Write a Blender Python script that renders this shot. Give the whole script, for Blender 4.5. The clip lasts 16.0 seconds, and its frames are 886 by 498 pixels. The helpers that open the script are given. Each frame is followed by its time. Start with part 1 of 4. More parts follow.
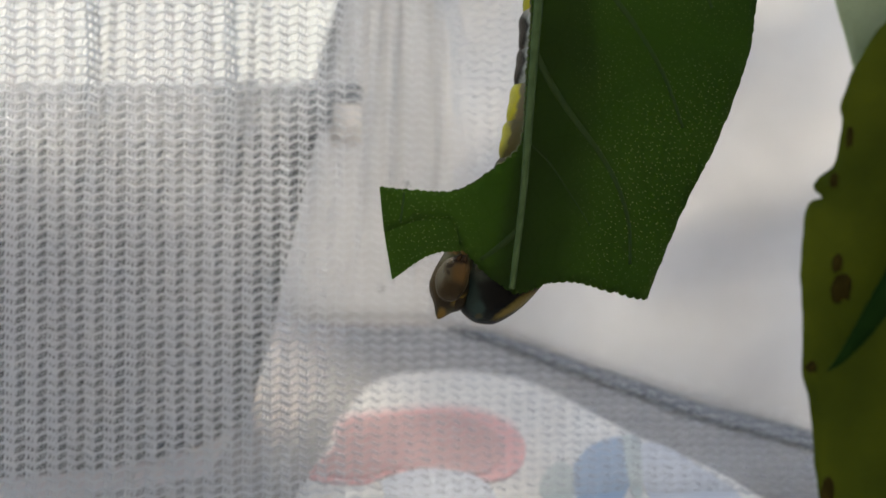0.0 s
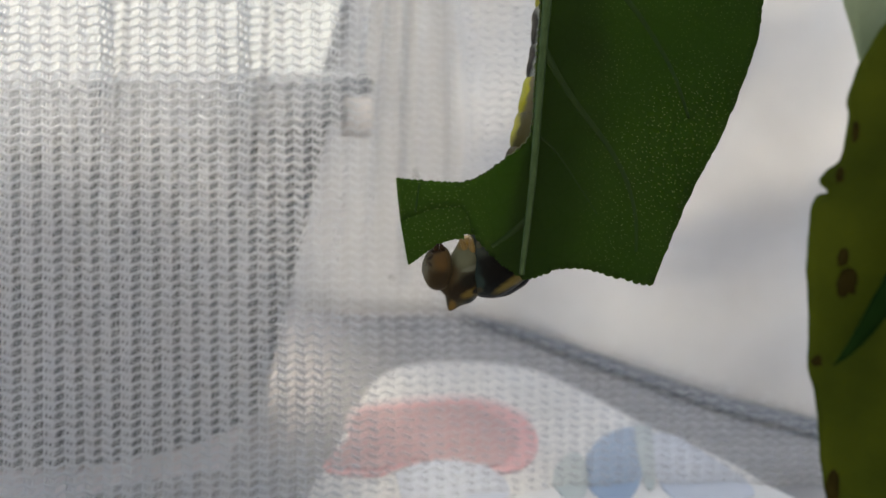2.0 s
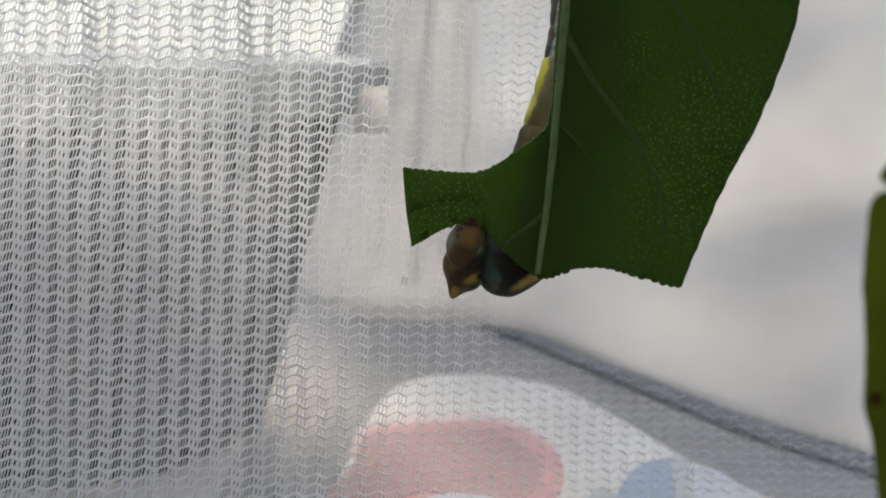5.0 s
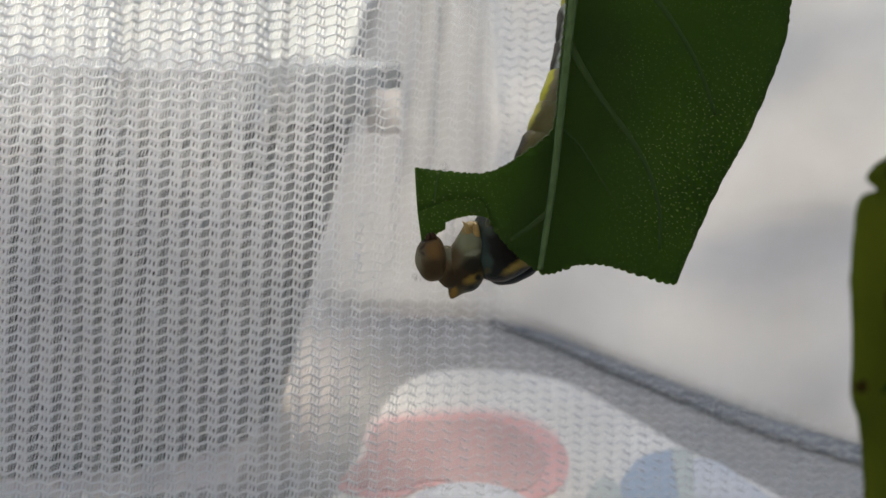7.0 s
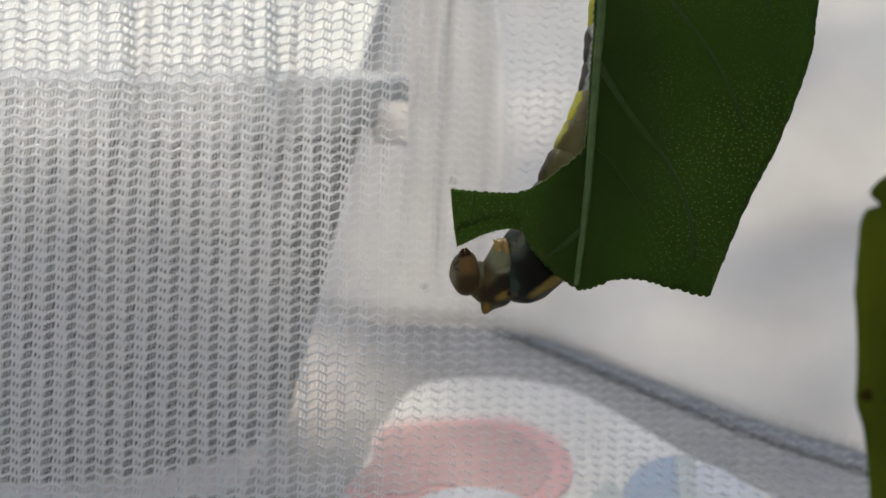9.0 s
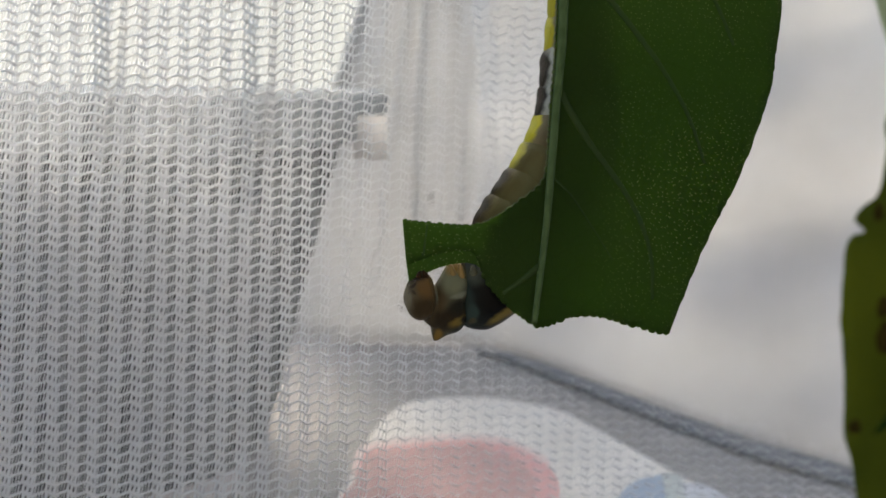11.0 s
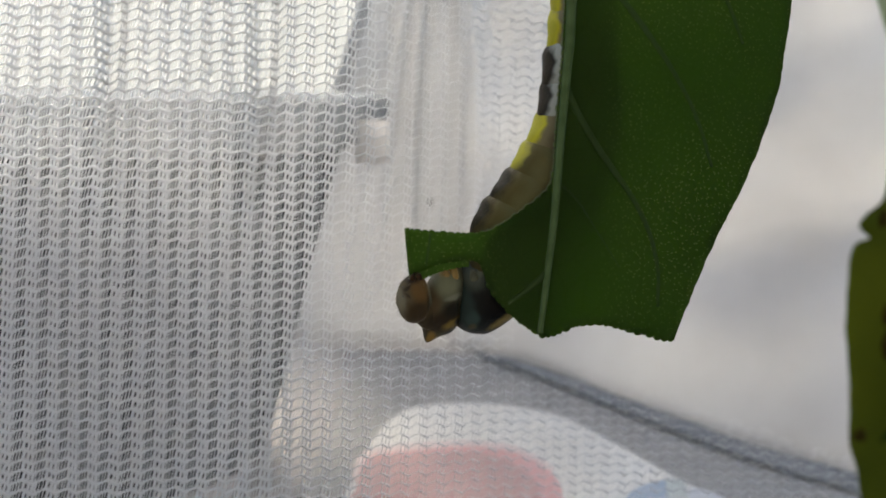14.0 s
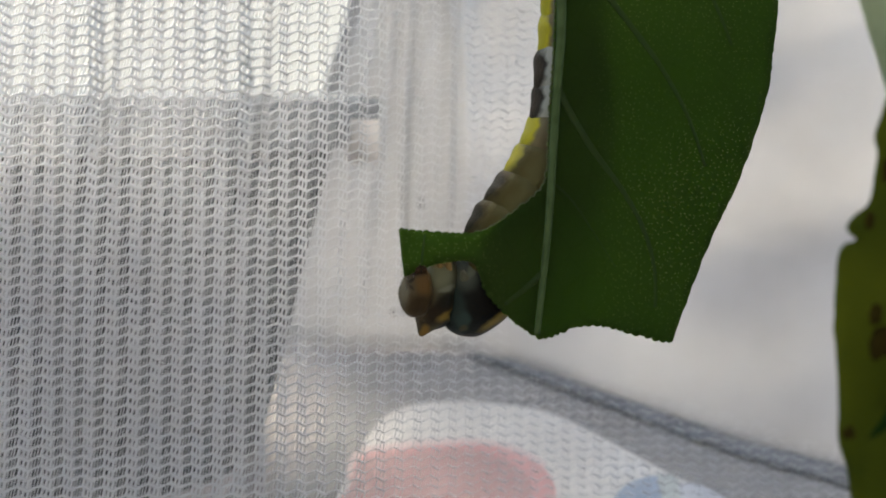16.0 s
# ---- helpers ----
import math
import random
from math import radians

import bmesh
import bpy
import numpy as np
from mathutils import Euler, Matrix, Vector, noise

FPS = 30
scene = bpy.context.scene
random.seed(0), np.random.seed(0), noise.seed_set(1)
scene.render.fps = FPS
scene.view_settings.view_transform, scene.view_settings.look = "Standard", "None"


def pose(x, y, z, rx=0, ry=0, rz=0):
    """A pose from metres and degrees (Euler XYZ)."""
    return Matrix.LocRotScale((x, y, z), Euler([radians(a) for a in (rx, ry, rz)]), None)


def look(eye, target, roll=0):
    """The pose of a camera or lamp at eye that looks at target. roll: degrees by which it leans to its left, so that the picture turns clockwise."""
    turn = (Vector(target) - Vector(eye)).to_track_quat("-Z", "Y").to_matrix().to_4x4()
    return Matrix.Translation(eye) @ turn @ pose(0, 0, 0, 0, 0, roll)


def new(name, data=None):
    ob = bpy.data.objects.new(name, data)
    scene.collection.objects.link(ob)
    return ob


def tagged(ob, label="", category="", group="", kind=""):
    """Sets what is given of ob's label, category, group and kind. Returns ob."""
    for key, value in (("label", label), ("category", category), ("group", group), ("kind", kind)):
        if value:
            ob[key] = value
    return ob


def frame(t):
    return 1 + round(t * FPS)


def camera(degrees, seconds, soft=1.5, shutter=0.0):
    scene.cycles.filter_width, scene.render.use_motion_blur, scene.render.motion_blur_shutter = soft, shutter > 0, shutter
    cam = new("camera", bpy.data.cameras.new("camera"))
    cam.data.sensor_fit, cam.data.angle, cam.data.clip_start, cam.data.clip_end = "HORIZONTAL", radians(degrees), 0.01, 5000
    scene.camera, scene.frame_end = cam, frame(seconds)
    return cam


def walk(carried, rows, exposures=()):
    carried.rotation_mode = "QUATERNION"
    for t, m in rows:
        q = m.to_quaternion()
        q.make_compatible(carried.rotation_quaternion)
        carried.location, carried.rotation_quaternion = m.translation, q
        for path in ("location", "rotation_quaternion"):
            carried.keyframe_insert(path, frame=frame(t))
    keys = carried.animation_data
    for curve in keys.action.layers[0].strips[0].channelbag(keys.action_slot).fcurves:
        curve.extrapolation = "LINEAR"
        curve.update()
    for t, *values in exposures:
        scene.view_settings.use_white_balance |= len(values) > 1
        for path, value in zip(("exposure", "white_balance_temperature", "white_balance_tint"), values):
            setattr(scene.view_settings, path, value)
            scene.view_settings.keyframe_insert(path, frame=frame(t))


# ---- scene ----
# ---- camera ----
cam = camera(45.8, 16.0, soft=1.6)
cam.data.dof.use_dof = True
cam.data.dof.focus_distance = 0.194
cam.data.dof.aperture_fstop = 13.2
CAMERA_ROWS = [
    (0, -0.0000, -0.0000, 0.1105, -0.00, -14.00, -0.00),
    (0.5, -0.0021, 0.0078, 0.1133, -0.05, -15.00, -0.21),
    (1, -0.0015, 0.0047, 0.1139, 0.17, -15.04, -0.11),
    (1.5, -0.0020, 0.0042, 0.1141, 0.04, -15.23, -0.12),
    (2, -0.0028, -0.0000, 0.1135, 0.04, -14.98, 0.26),
    (2.5, -0.0033, 0.0229, 0.1138, 0.44, -15.80, -0.75),
    (3, -0.0045, 0.0272, 0.1116, 0.09, -15.30, -0.66),
    (3.5, -0.0042, 0.0233, 0.1126, 0.40, -15.44, -0.41),
    (4, -0.0060, 0.0303, 0.1127, 0.37, -16.00, -0.62),
    (6.5, -0.0041, 0.0223, 0.1135, 1.76, -16.04, -0.87),
    (7, -0.0039, 0.0201, 0.1141, 1.79, -15.94, -0.83),
    (7.5, -0.0024, 0.0209, 0.1150, 2.20, -16.15, -0.77),
    (8, -0.0008, 0.0181, 0.1140, 2.68, -15.76, -0.58),
    (8.5, -0.0028, 0.0136, 0.1120, 2.43, -15.11, -0.56),
    (9, -0.0017, 0.0152, 0.1144, 2.48, -15.23, -0.57),
    (9.5, -0.0048, 0.0158, 0.1122, 1.13, -14.25, -0.26),
    (12, -0.0053, 0.0223, 0.1112, 0.58, -13.83, -0.52),
    (12.5, -0.0055, 0.0184, 0.1101, 0.54, -13.33, -0.18),
    (13, -0.0076, 0.0213, 0.1111, 0.33, -13.80, -0.62),
    (13.5, -0.0073, 0.0225, 0.1106, 0.34, -13.59, -0.54),
    (14, -0.0074, 0.0216, 0.1111, 0.35, -13.73, -0.56),
    (14.5, -0.0075, 0.0213, 0.1109, 0.33, -13.86, -0.58),
    (15, -0.0063, 0.0227, 0.1106, 0.29, -13.80, -0.54),
    (15.5, -0.0084, 0.0216, 0.1093, -0.65, -13.48, -0.26),
    (16, -0.0083, 0.0191, 0.1087, -0.34, -13.23, -0.37),
]
walk(cam, [(t, pose(x, y, z, 90 + pitch, roll, yaw)) for t, x, y, z, yaw, pitch, roll in CAMERA_ROWS], exposures=[(0.0, 2.0, 7080, 3.5), (2.5, 2.0, 7080, 3.5), (4.0, 2.07, 7080, 3.5), (6.5, 2.01, 7080, 3.5), (16.0, 2.0, 7080, 3.5)])

# ---- world and light ----
world = bpy.data.worlds.new("overcast_sky")
scene.world = world
world.use_nodes = True
wn = world.node_tree.nodes
sky = wn.new("ShaderNodeTexSky")
sky.sky_type = "NISHITA"
sky.sun_disc = False
sky.sun_elevation, sky.sun_rotation = radians(43), radians(2)
sky.air_density, sky.dust_density, sky.ozone_density = 1.0, 4.0, 0.6
wn["Background"].inputs["Strength"].default_value = 0.15
world.node_tree.links.new(sky.outputs["Color"], wn["Background"].inputs["Color"])

sun = new("sun", bpy.data.lights.new("sun", "SUN"))
sun.data.energy, sun.data.angle, sun.data.color = 1.5, radians(30), (1.0, 0.96, 0.91)
sun.matrix_basis = look((0.06, 2.0, 1.70), (0, 0.2, 0))


# ---- materials ----
def material(name, colour, rough=0.6, colour2=None, scale=200.0, bump=0.0, bump_scale=800.0, translucent=0.0, spec=0.3, trans_colour=None):
    """A procedural surface: two tones by noise, fine relief, and light let through for thin things."""
    m = bpy.data.materials.new(name)
    m.use_nodes = True
    nt = m.node_tree
    n, l = nt.nodes, nt.links
    p = n["Principled BSDF"]
    p.inputs["Roughness"].default_value = rough
    p.inputs["Specular IOR Level"].default_value = spec
    tc = n.new("ShaderNodeTexCoord")
    noi = n.new("ShaderNodeTexNoise")
    noi.inputs["Scale"].default_value, noi.inputs["Detail"].default_value = scale, 5.0
    l.new(tc.outputs["Object"], noi.inputs["Vector"])
    ramp = n.new("ShaderNodeValToRGB")
    ramp.color_ramp.elements[0].position, ramp.color_ramp.elements[1].position = 0.35, 0.68
    ramp.color_ramp.elements[0].color = (*colour, 1)
    ramp.color_ramp.elements[1].color = (*(colour2 or colour), 1)
    l.new(noi.outputs["Fac"], ramp.inputs["Fac"])
    l.new(ramp.outputs["Color"], p.inputs["Base Color"])
    if bump:
        fine = n.new("ShaderNodeTexNoise")
        fine.inputs["Scale"].default_value, fine.inputs["Detail"].default_value = bump_scale, 3.0
        l.new(tc.outputs["Object"], fine.inputs["Vector"])
        b = n.new("ShaderNodeBump")
        b.inputs["Strength"].default_value, b.inputs["Distance"].default_value = bump, 0.0005
        l.new(fine.outputs["Fac"], b.inputs["Height"])
        l.new(b.outputs["Normal"], p.inputs["Normal"])
    if translucent:
        tr = n.new("ShaderNodeBsdfTranslucent")
        if trans_colour:
            tr.inputs["Color"].default_value = (*trans_colour, 1)
        else:
            l.new(ramp.outputs["Color"], tr.inputs["Color"])
        mix = n.new("ShaderNodeMixShader")
        mix.inputs[0].default_value = translucent
        l.new(p.outputs[0], mix.inputs[1])
        l.new(tr.outputs[0], mix.inputs[2])
        l.new(mix.outputs[0], n["Material Output"].inputs["Surface"])
    return m


def leaf_material(name, dark, light, dot, trans, amount, size=70.0, net=0.72):
    """Leaf underside: blotchy green with pale oil glands as tiny dots and a net of fine veins."""
    m = material(name, dark, 0.6, light, size, 0.25, 1500.0, amount, 0.03, trans)
    nt = m.node_tree
    n, l = nt.nodes, nt.links
    p = n["Principled BSDF"]
    ramp = p.inputs["Base Color"].links[0].from_node
    tc = n.new("ShaderNodeTexCoord")
    vor = n.new("ShaderNodeTexVoronoi")
    vor.inputs["Scale"].default_value = 1050.0
    vor.voronoi_dimensions = "2D"
    sep = n.new("ShaderNodeSeparateXYZ")
    com = n.new("ShaderNodeCombineXYZ")
    l.new(tc.outputs["Object"], sep.inputs["Vector"])
    l.new(sep.outputs["X"], com.inputs["X"])
    l.new(sep.outputs["Z"], com.inputs["Y"])
    l.new(com.outputs["Vector"], vor.inputs["Vector"])
    spots = n.new("ShaderNodeValToRGB")
    spots.color_ramp.elements[0].position, spots.color_ramp.elements[0].color = 0.040, (1, 1, 1, 1)
    spots.color_ramp.elements[1].position, spots.color_ramp.elements[1].color = 0.115, (0, 0, 0, 1)
    l.new(vor.outputs["Distance"], spots.inputs["Fac"])
    big = n.new("ShaderNodeTexNoise")
    big.inputs["Scale"].default_value, big.inputs["Detail"].default_value = 60.0, 2.0
    l.new(tc.outputs["Object"], big.inputs["Vector"])
    patch = n.new("ShaderNodeMapRange")
    patch.inputs["From Min"].default_value, patch.inputs["From Max"].default_value = 0.30, 0.54
    l.new(big.outputs["Fac"], patch.inputs["Value"])
    gate = n.new("ShaderNodeMath")
    gate.operation = "MULTIPLY"
    l.new(spots.outputs["Color"], gate.inputs[0])
    l.new(patch.outputs["Result"], gate.inputs[1])
    side = n.new("ShaderNodeMath")
    side.operation = "SUBTRACT"
    side.inputs[1].default_value = 0.003
    l.new(sep.outputs["X"], side.inputs[0])
    reach = n.new("ShaderNodeMath")
    reach.operation = "ABSOLUTE"
    l.new(side.outputs[0], reach.inputs[0])
    away = n.new("ShaderNodeMapRange")
    away.inputs["From Min"].default_value, away.inputs["From Max"].default_value = 0.007, 0.015
    away.inputs["To Min"].default_value, away.inputs["To Max"].default_value = 0.06, 1.0
    l.new(reach.outputs[0], away.inputs["Value"])
    some = n.new("ShaderNodeMath")
    some.operation = "MULTIPLY"
    l.new(gate.outputs[0], some.inputs[0])
    l.new(away.outputs[0], some.inputs[1])
    cells = n.new("ShaderNodeTexVoronoi")
    cells.feature, cells.voronoi_dimensions = "DISTANCE_TO_EDGE", "2D"
    cells.inputs["Scale"].default_value = 210.0
    l.new(com.outputs["Vector"], cells.inputs["Vector"])
    lines = n.new("ShaderNodeMapRange")
    lines.inputs["From Min"].default_value, lines.inputs["From Max"].default_value = 0.01, 0.07
    lines.inputs["To Min"].default_value, lines.inputs["To Max"].default_value = net, 1.0
    l.new(cells.outputs["Distance"], lines.inputs["Value"])
    veined = n.new("ShaderNodeVectorMath")
    veined.operation = "SCALE"
    l.new(ramp.outputs["Color"], veined.inputs[0])
    l.new(lines.outputs["Result"], veined.inputs["Scale"])
    mixc = n.new("ShaderNodeMix")
    mixc.data_type = "RGBA"
    l.new(some.outputs[0], mixc.inputs["Factor"])
    l.new(veined.outputs["Vector"], mixc.inputs["A"])
    mixc.inputs["B"].default_value = (*dot, 1)
    l.new(mixc.outputs["Result"], p.inputs["Base Color"])
    return m


def skin_material(name, belly, flank, back, stripe, lo=0.25, hi=0.62, rough=0.42):
    """Caterpillar skin across the body: belly, flank, back and a stripe along the back, mottled."""
    m = bpy.data.materials.new(name)
    m.use_nodes = True
    nt = m.node_tree
    n, l = nt.nodes, nt.links
    p = n["Principled BSDF"]
    p.inputs["Roughness"].default_value = rough
    p.inputs["Specular IOR Level"].default_value = 0.04
    tc = n.new("ShaderNodeTexCoord")
    sep = n.new("ShaderNodeSeparateXYZ")
    l.new(tc.outputs["Generated"], sep.inputs["Vector"])
    noi = n.new("ShaderNodeTexNoise")
    noi.inputs["Scale"].default_value, noi.inputs["Detail"].default_value = 300.0, 5.0
    l.new(tc.outputs["Object"], noi.inputs["Vector"])
    wob = n.new("ShaderNodeMath")
    wob.operation = "MULTIPLY_ADD"
    wob.inputs[1].default_value, wob.inputs[2].default_value = 0.22, -0.11
    l.new(noi.outputs["Fac"], wob.inputs[0])
    add = n.new("ShaderNodeMath")
    add.operation = "ADD"
    l.new(sep.outputs["X"], add.inputs[0])
    l.new(wob.outputs[0], add.inputs[1])
    ramp = n.new("ShaderNodeValToRGB")
    el = ramp.color_ramp.elements
    el[0].position, el[0].color = 0.02, (*stripe, 1)
    el[1].position, el[1].color = 1.0, (*belly, 1)
    for pos, c in ((lo * 0.6, stripe), (lo * 0.8, back), (lo, back), (lo + 0.06, flank), (hi, flank), (hi + 0.15, belly)):
        e = el.new(pos)
        e.color = (*c, 1)
    mid = n.new("ShaderNodeMath")
    mid.operation = "SUBTRACT"
    mid.inputs[1].default_value = 0.5
    l.new(sep.outputs["Z"], mid.inputs[0])
    off = n.new("ShaderNodeMath")
    off.operation = "ABSOLUTE"
    l.new(mid.outputs[0], off.inputs[0])
    taper = n.new("ShaderNodeMath")
    taper.operation = "MULTIPLY_ADD"
    taper.inputs[1].default_value = 0.10
    l.new(off.outputs[0], taper.inputs[0])
    l.new(add.outputs[0], taper.inputs[2])
    l.new(taper.outputs[0], ramp.inputs["Fac"])
    l.new(ramp.outputs["Color"], p.inputs["Base Color"])
    fine = n.new("ShaderNodeTexNoise")
    fine.inputs["Scale"].default_value = 2200.0
    l.new(tc.outputs["Object"], fine.inputs["Vector"])
    b = n.new("ShaderNodeBump")
    b.inputs["Strength"].default_value, b.inputs["Distance"].default_value = 0.3, 0.0003
    l.new(fine.outputs["Fac"], b.inputs["Height"])
    l.new(b.outputs["Normal"], p.inputs["Normal"])
    p.inputs["Subsurface Weight"].default_value = 0.05
    p.inputs["Subsurface Scale"].default_value = 0.001
    return m


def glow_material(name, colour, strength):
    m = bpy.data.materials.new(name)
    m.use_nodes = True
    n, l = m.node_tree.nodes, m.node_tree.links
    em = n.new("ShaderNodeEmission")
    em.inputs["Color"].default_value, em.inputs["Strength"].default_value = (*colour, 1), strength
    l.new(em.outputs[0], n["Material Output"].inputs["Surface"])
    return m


M_NET = material("net_thread", (0.715, 0.728, 0.748), 0.7, (0.775, 0.788, 0.806), 300.0, 0.3, 3000.0, 0.6)
M_LEAF = leaf_material("leaf_green", (0.0110, 0.0205, 0.0052), (0.0180, 0.0325, 0.0068), (0.40, 0.47, 0.18), (0.212, 0.362, 0.076), 0.38)
M_VEIN = material("leaf_vein", (0.033, 0.056, 0.021), 0.6, (0.050, 0.078, 0.032), 400.0, 0.2, spec=0.05)
M_SIDE_VEIN = material("leaf_side_vein", (0.025, 0.042, 0.015), 0.6, (0.031, 0.050, 0.018), 400.0, 0.2, 800.0, 0.36, 0.03, (0.212, 0.345, 0.092))
M_CUT = material("leaf_cut", (0.05, 0.068, 0.032), 0.7, (0.085, 0.10, 0.055), 900.0, 0.2, spec=0.03)
M_OLIVE = leaf_material("leaf_olive", (0.016, 0.026, 0.0025), (0.060, 0.076, 0.006), (0.10, 0.12, 0.02), (0.18, 0.21, 0.02), 0.15, 42.0, 0.94)
M_PALE = leaf_material("leaf_pale", (0.22, 0.28, 0.18), (0.30, 0.36, 0.25), (0.4, 0.45, 0.3), (0.35, 0.42, 0.28), 0.3, 70.0, 0.95)
M_DEEP = material("leaf_deep", (0.004, 0.013, 0.003), 0.8, (0.007, 0.019, 0.004), 200.0, 0.0, 800.0, 0.0, 0.0)
M_BLOTCH = material("leaf_blotch", (0.014, 0.011, 0.003), 0.8, (0.026, 0.021, 0.005), 300.0, spec=0.0)
M_TUB = material("tub_plastic", (0.023, 0.027, 0.030), 0.7, (0.036, 0.040, 0.043), 25.0, 0.1, 300.0, 0.0, 0.06)
M_RIM = material("tub_rim", (0.20, 0.212, 0.224), 0.9, (0.24, 0.252, 0.264), 25.0, 0.0, 800.0, 0.0, 0.0)
M_CLOTH = material("white_cloth", (0.545, 0.548, 0.560), 0.9, (0.665, 0.668, 0.678), 17.0, 0.4, 900.0, 0.48)
M_FLOOR = material("floor_pale", (0.305, 0.284, 0.284), 0.8, (0.365, 0.340, 0.340), 30.0)
M_BRIGHT_SHEET = material("pinkish_bright_sheet", (0.70, 0.63, 0.625), 0.85, (0.88, 0.82, 0.815), 22.0, 0.3, 400.0)
M_ROOM = material("room_paint", (0.15, 0.14, 0.13), 0.9, (0.18, 0.17, 0.155), 3.0)
M_WHITE_SQUARE = material("translucent_white", (0.84, 0.81, 0.79), 0.8, (0.88, 0.86, 0.84), 80.0, 0.0, 800.0, 0.6)
M_HEM = material("hem_grey", (0.165, 0.175, 0.192), 0.85, (0.230, 0.240, 0.257), 120.0, 0.3)
M_FOLD_SHADOW = material("fold_shadow_grey", (0.276, 0.282, 0.293), 0.85, (0.345, 0.351, 0.362), 120.0, 0.3, 900.0, 0.3)
M_MAT = material("mat_grey", (0.270, 0.265, 0.266), 0.85, (0.322, 0.317, 0.317), 60.0, 0.3, 900.0)
M_MATWHITE = material("mat_white", (0.70, 0.685, 0.665), 0.85, (0.79, 0.775, 0.755), 50.0, 0.3, 900.0)
M_PINK = material("print_pink", (0.46, 0.30, 0.30), 0.85, (0.54, 0.36, 0.36), 40.0)
M_BLUSH = material("print_blush", (0.682, 0.572, 0.562), 0.85, (0.803, 0.682, 0.672), 60.0)
M_ROSE = material("print_rose", (0.63, 0.36, 0.365), 0.85, (0.70, 0.42, 0.425), 40.0)
M_BLUE = material("print_blue", (0.31, 0.40, 0.53), 0.85, (0.38, 0.46, 0.57), 40.0)
M_ICE = material("print_ice", (0.53, 0.56, 0.62), 0.85, (0.62, 0.64, 0.69), 40.0)
M_SAGE = material("print_sage", (0.47, 0.52, 0.515), 0.85, (0.54, 0.58, 0.57), 60.0)
M_BARK = material("twig_bark", (0.10, 0.09, 0.045), 0.8, (0.06, 0.08, 0.03), 300.0, 0.4)
# emission on the backdrop panel stands in for daylight beyond the cage
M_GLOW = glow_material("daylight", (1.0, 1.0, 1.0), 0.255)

M_SKIN_BELLY = skin_material("skin_belly", (0.066, 0.062, 0.026), (0.048, 0.041, 0.014), (0.026, 0.020, 0.006), (0.010, 0.008, 0.004), 0.12, 0.24)
M_SKIN_YELLOW = skin_material("skin_yellow", (0.05, 0.042, 0.022), (0.085, 0.075, 0.042), (0.215, 0.200, 0.012), (0.19, 0.18, 0.014), 0.105, 0.20)
M_SKIN_EDGED = skin_material("skin_edged", (0.062, 0.058, 0.025), (0.046, 0.040, 0.014), (0.150, 0.140, 0.020), (0.190, 0.175, 0.014), 0.075, 0.20)
M_SKIN_SADDLE = skin_material("skin_saddle", (0.13, 0.14, 0.125), (0.18, 0.19, 0.17), (0.012, 0.010, 0.007), (0.016, 0.012, 0.008), 0.088, 0.42)
M_SKIN_TEAL = skin_material("skin_teal", (0.0030, 0.0036, 0.0030), (0.0040, 0.0048, 0.0040), (0.006, 0.008, 0.007), (0.010, 0.010, 0.008), 0.30, 0.6, 0.4)
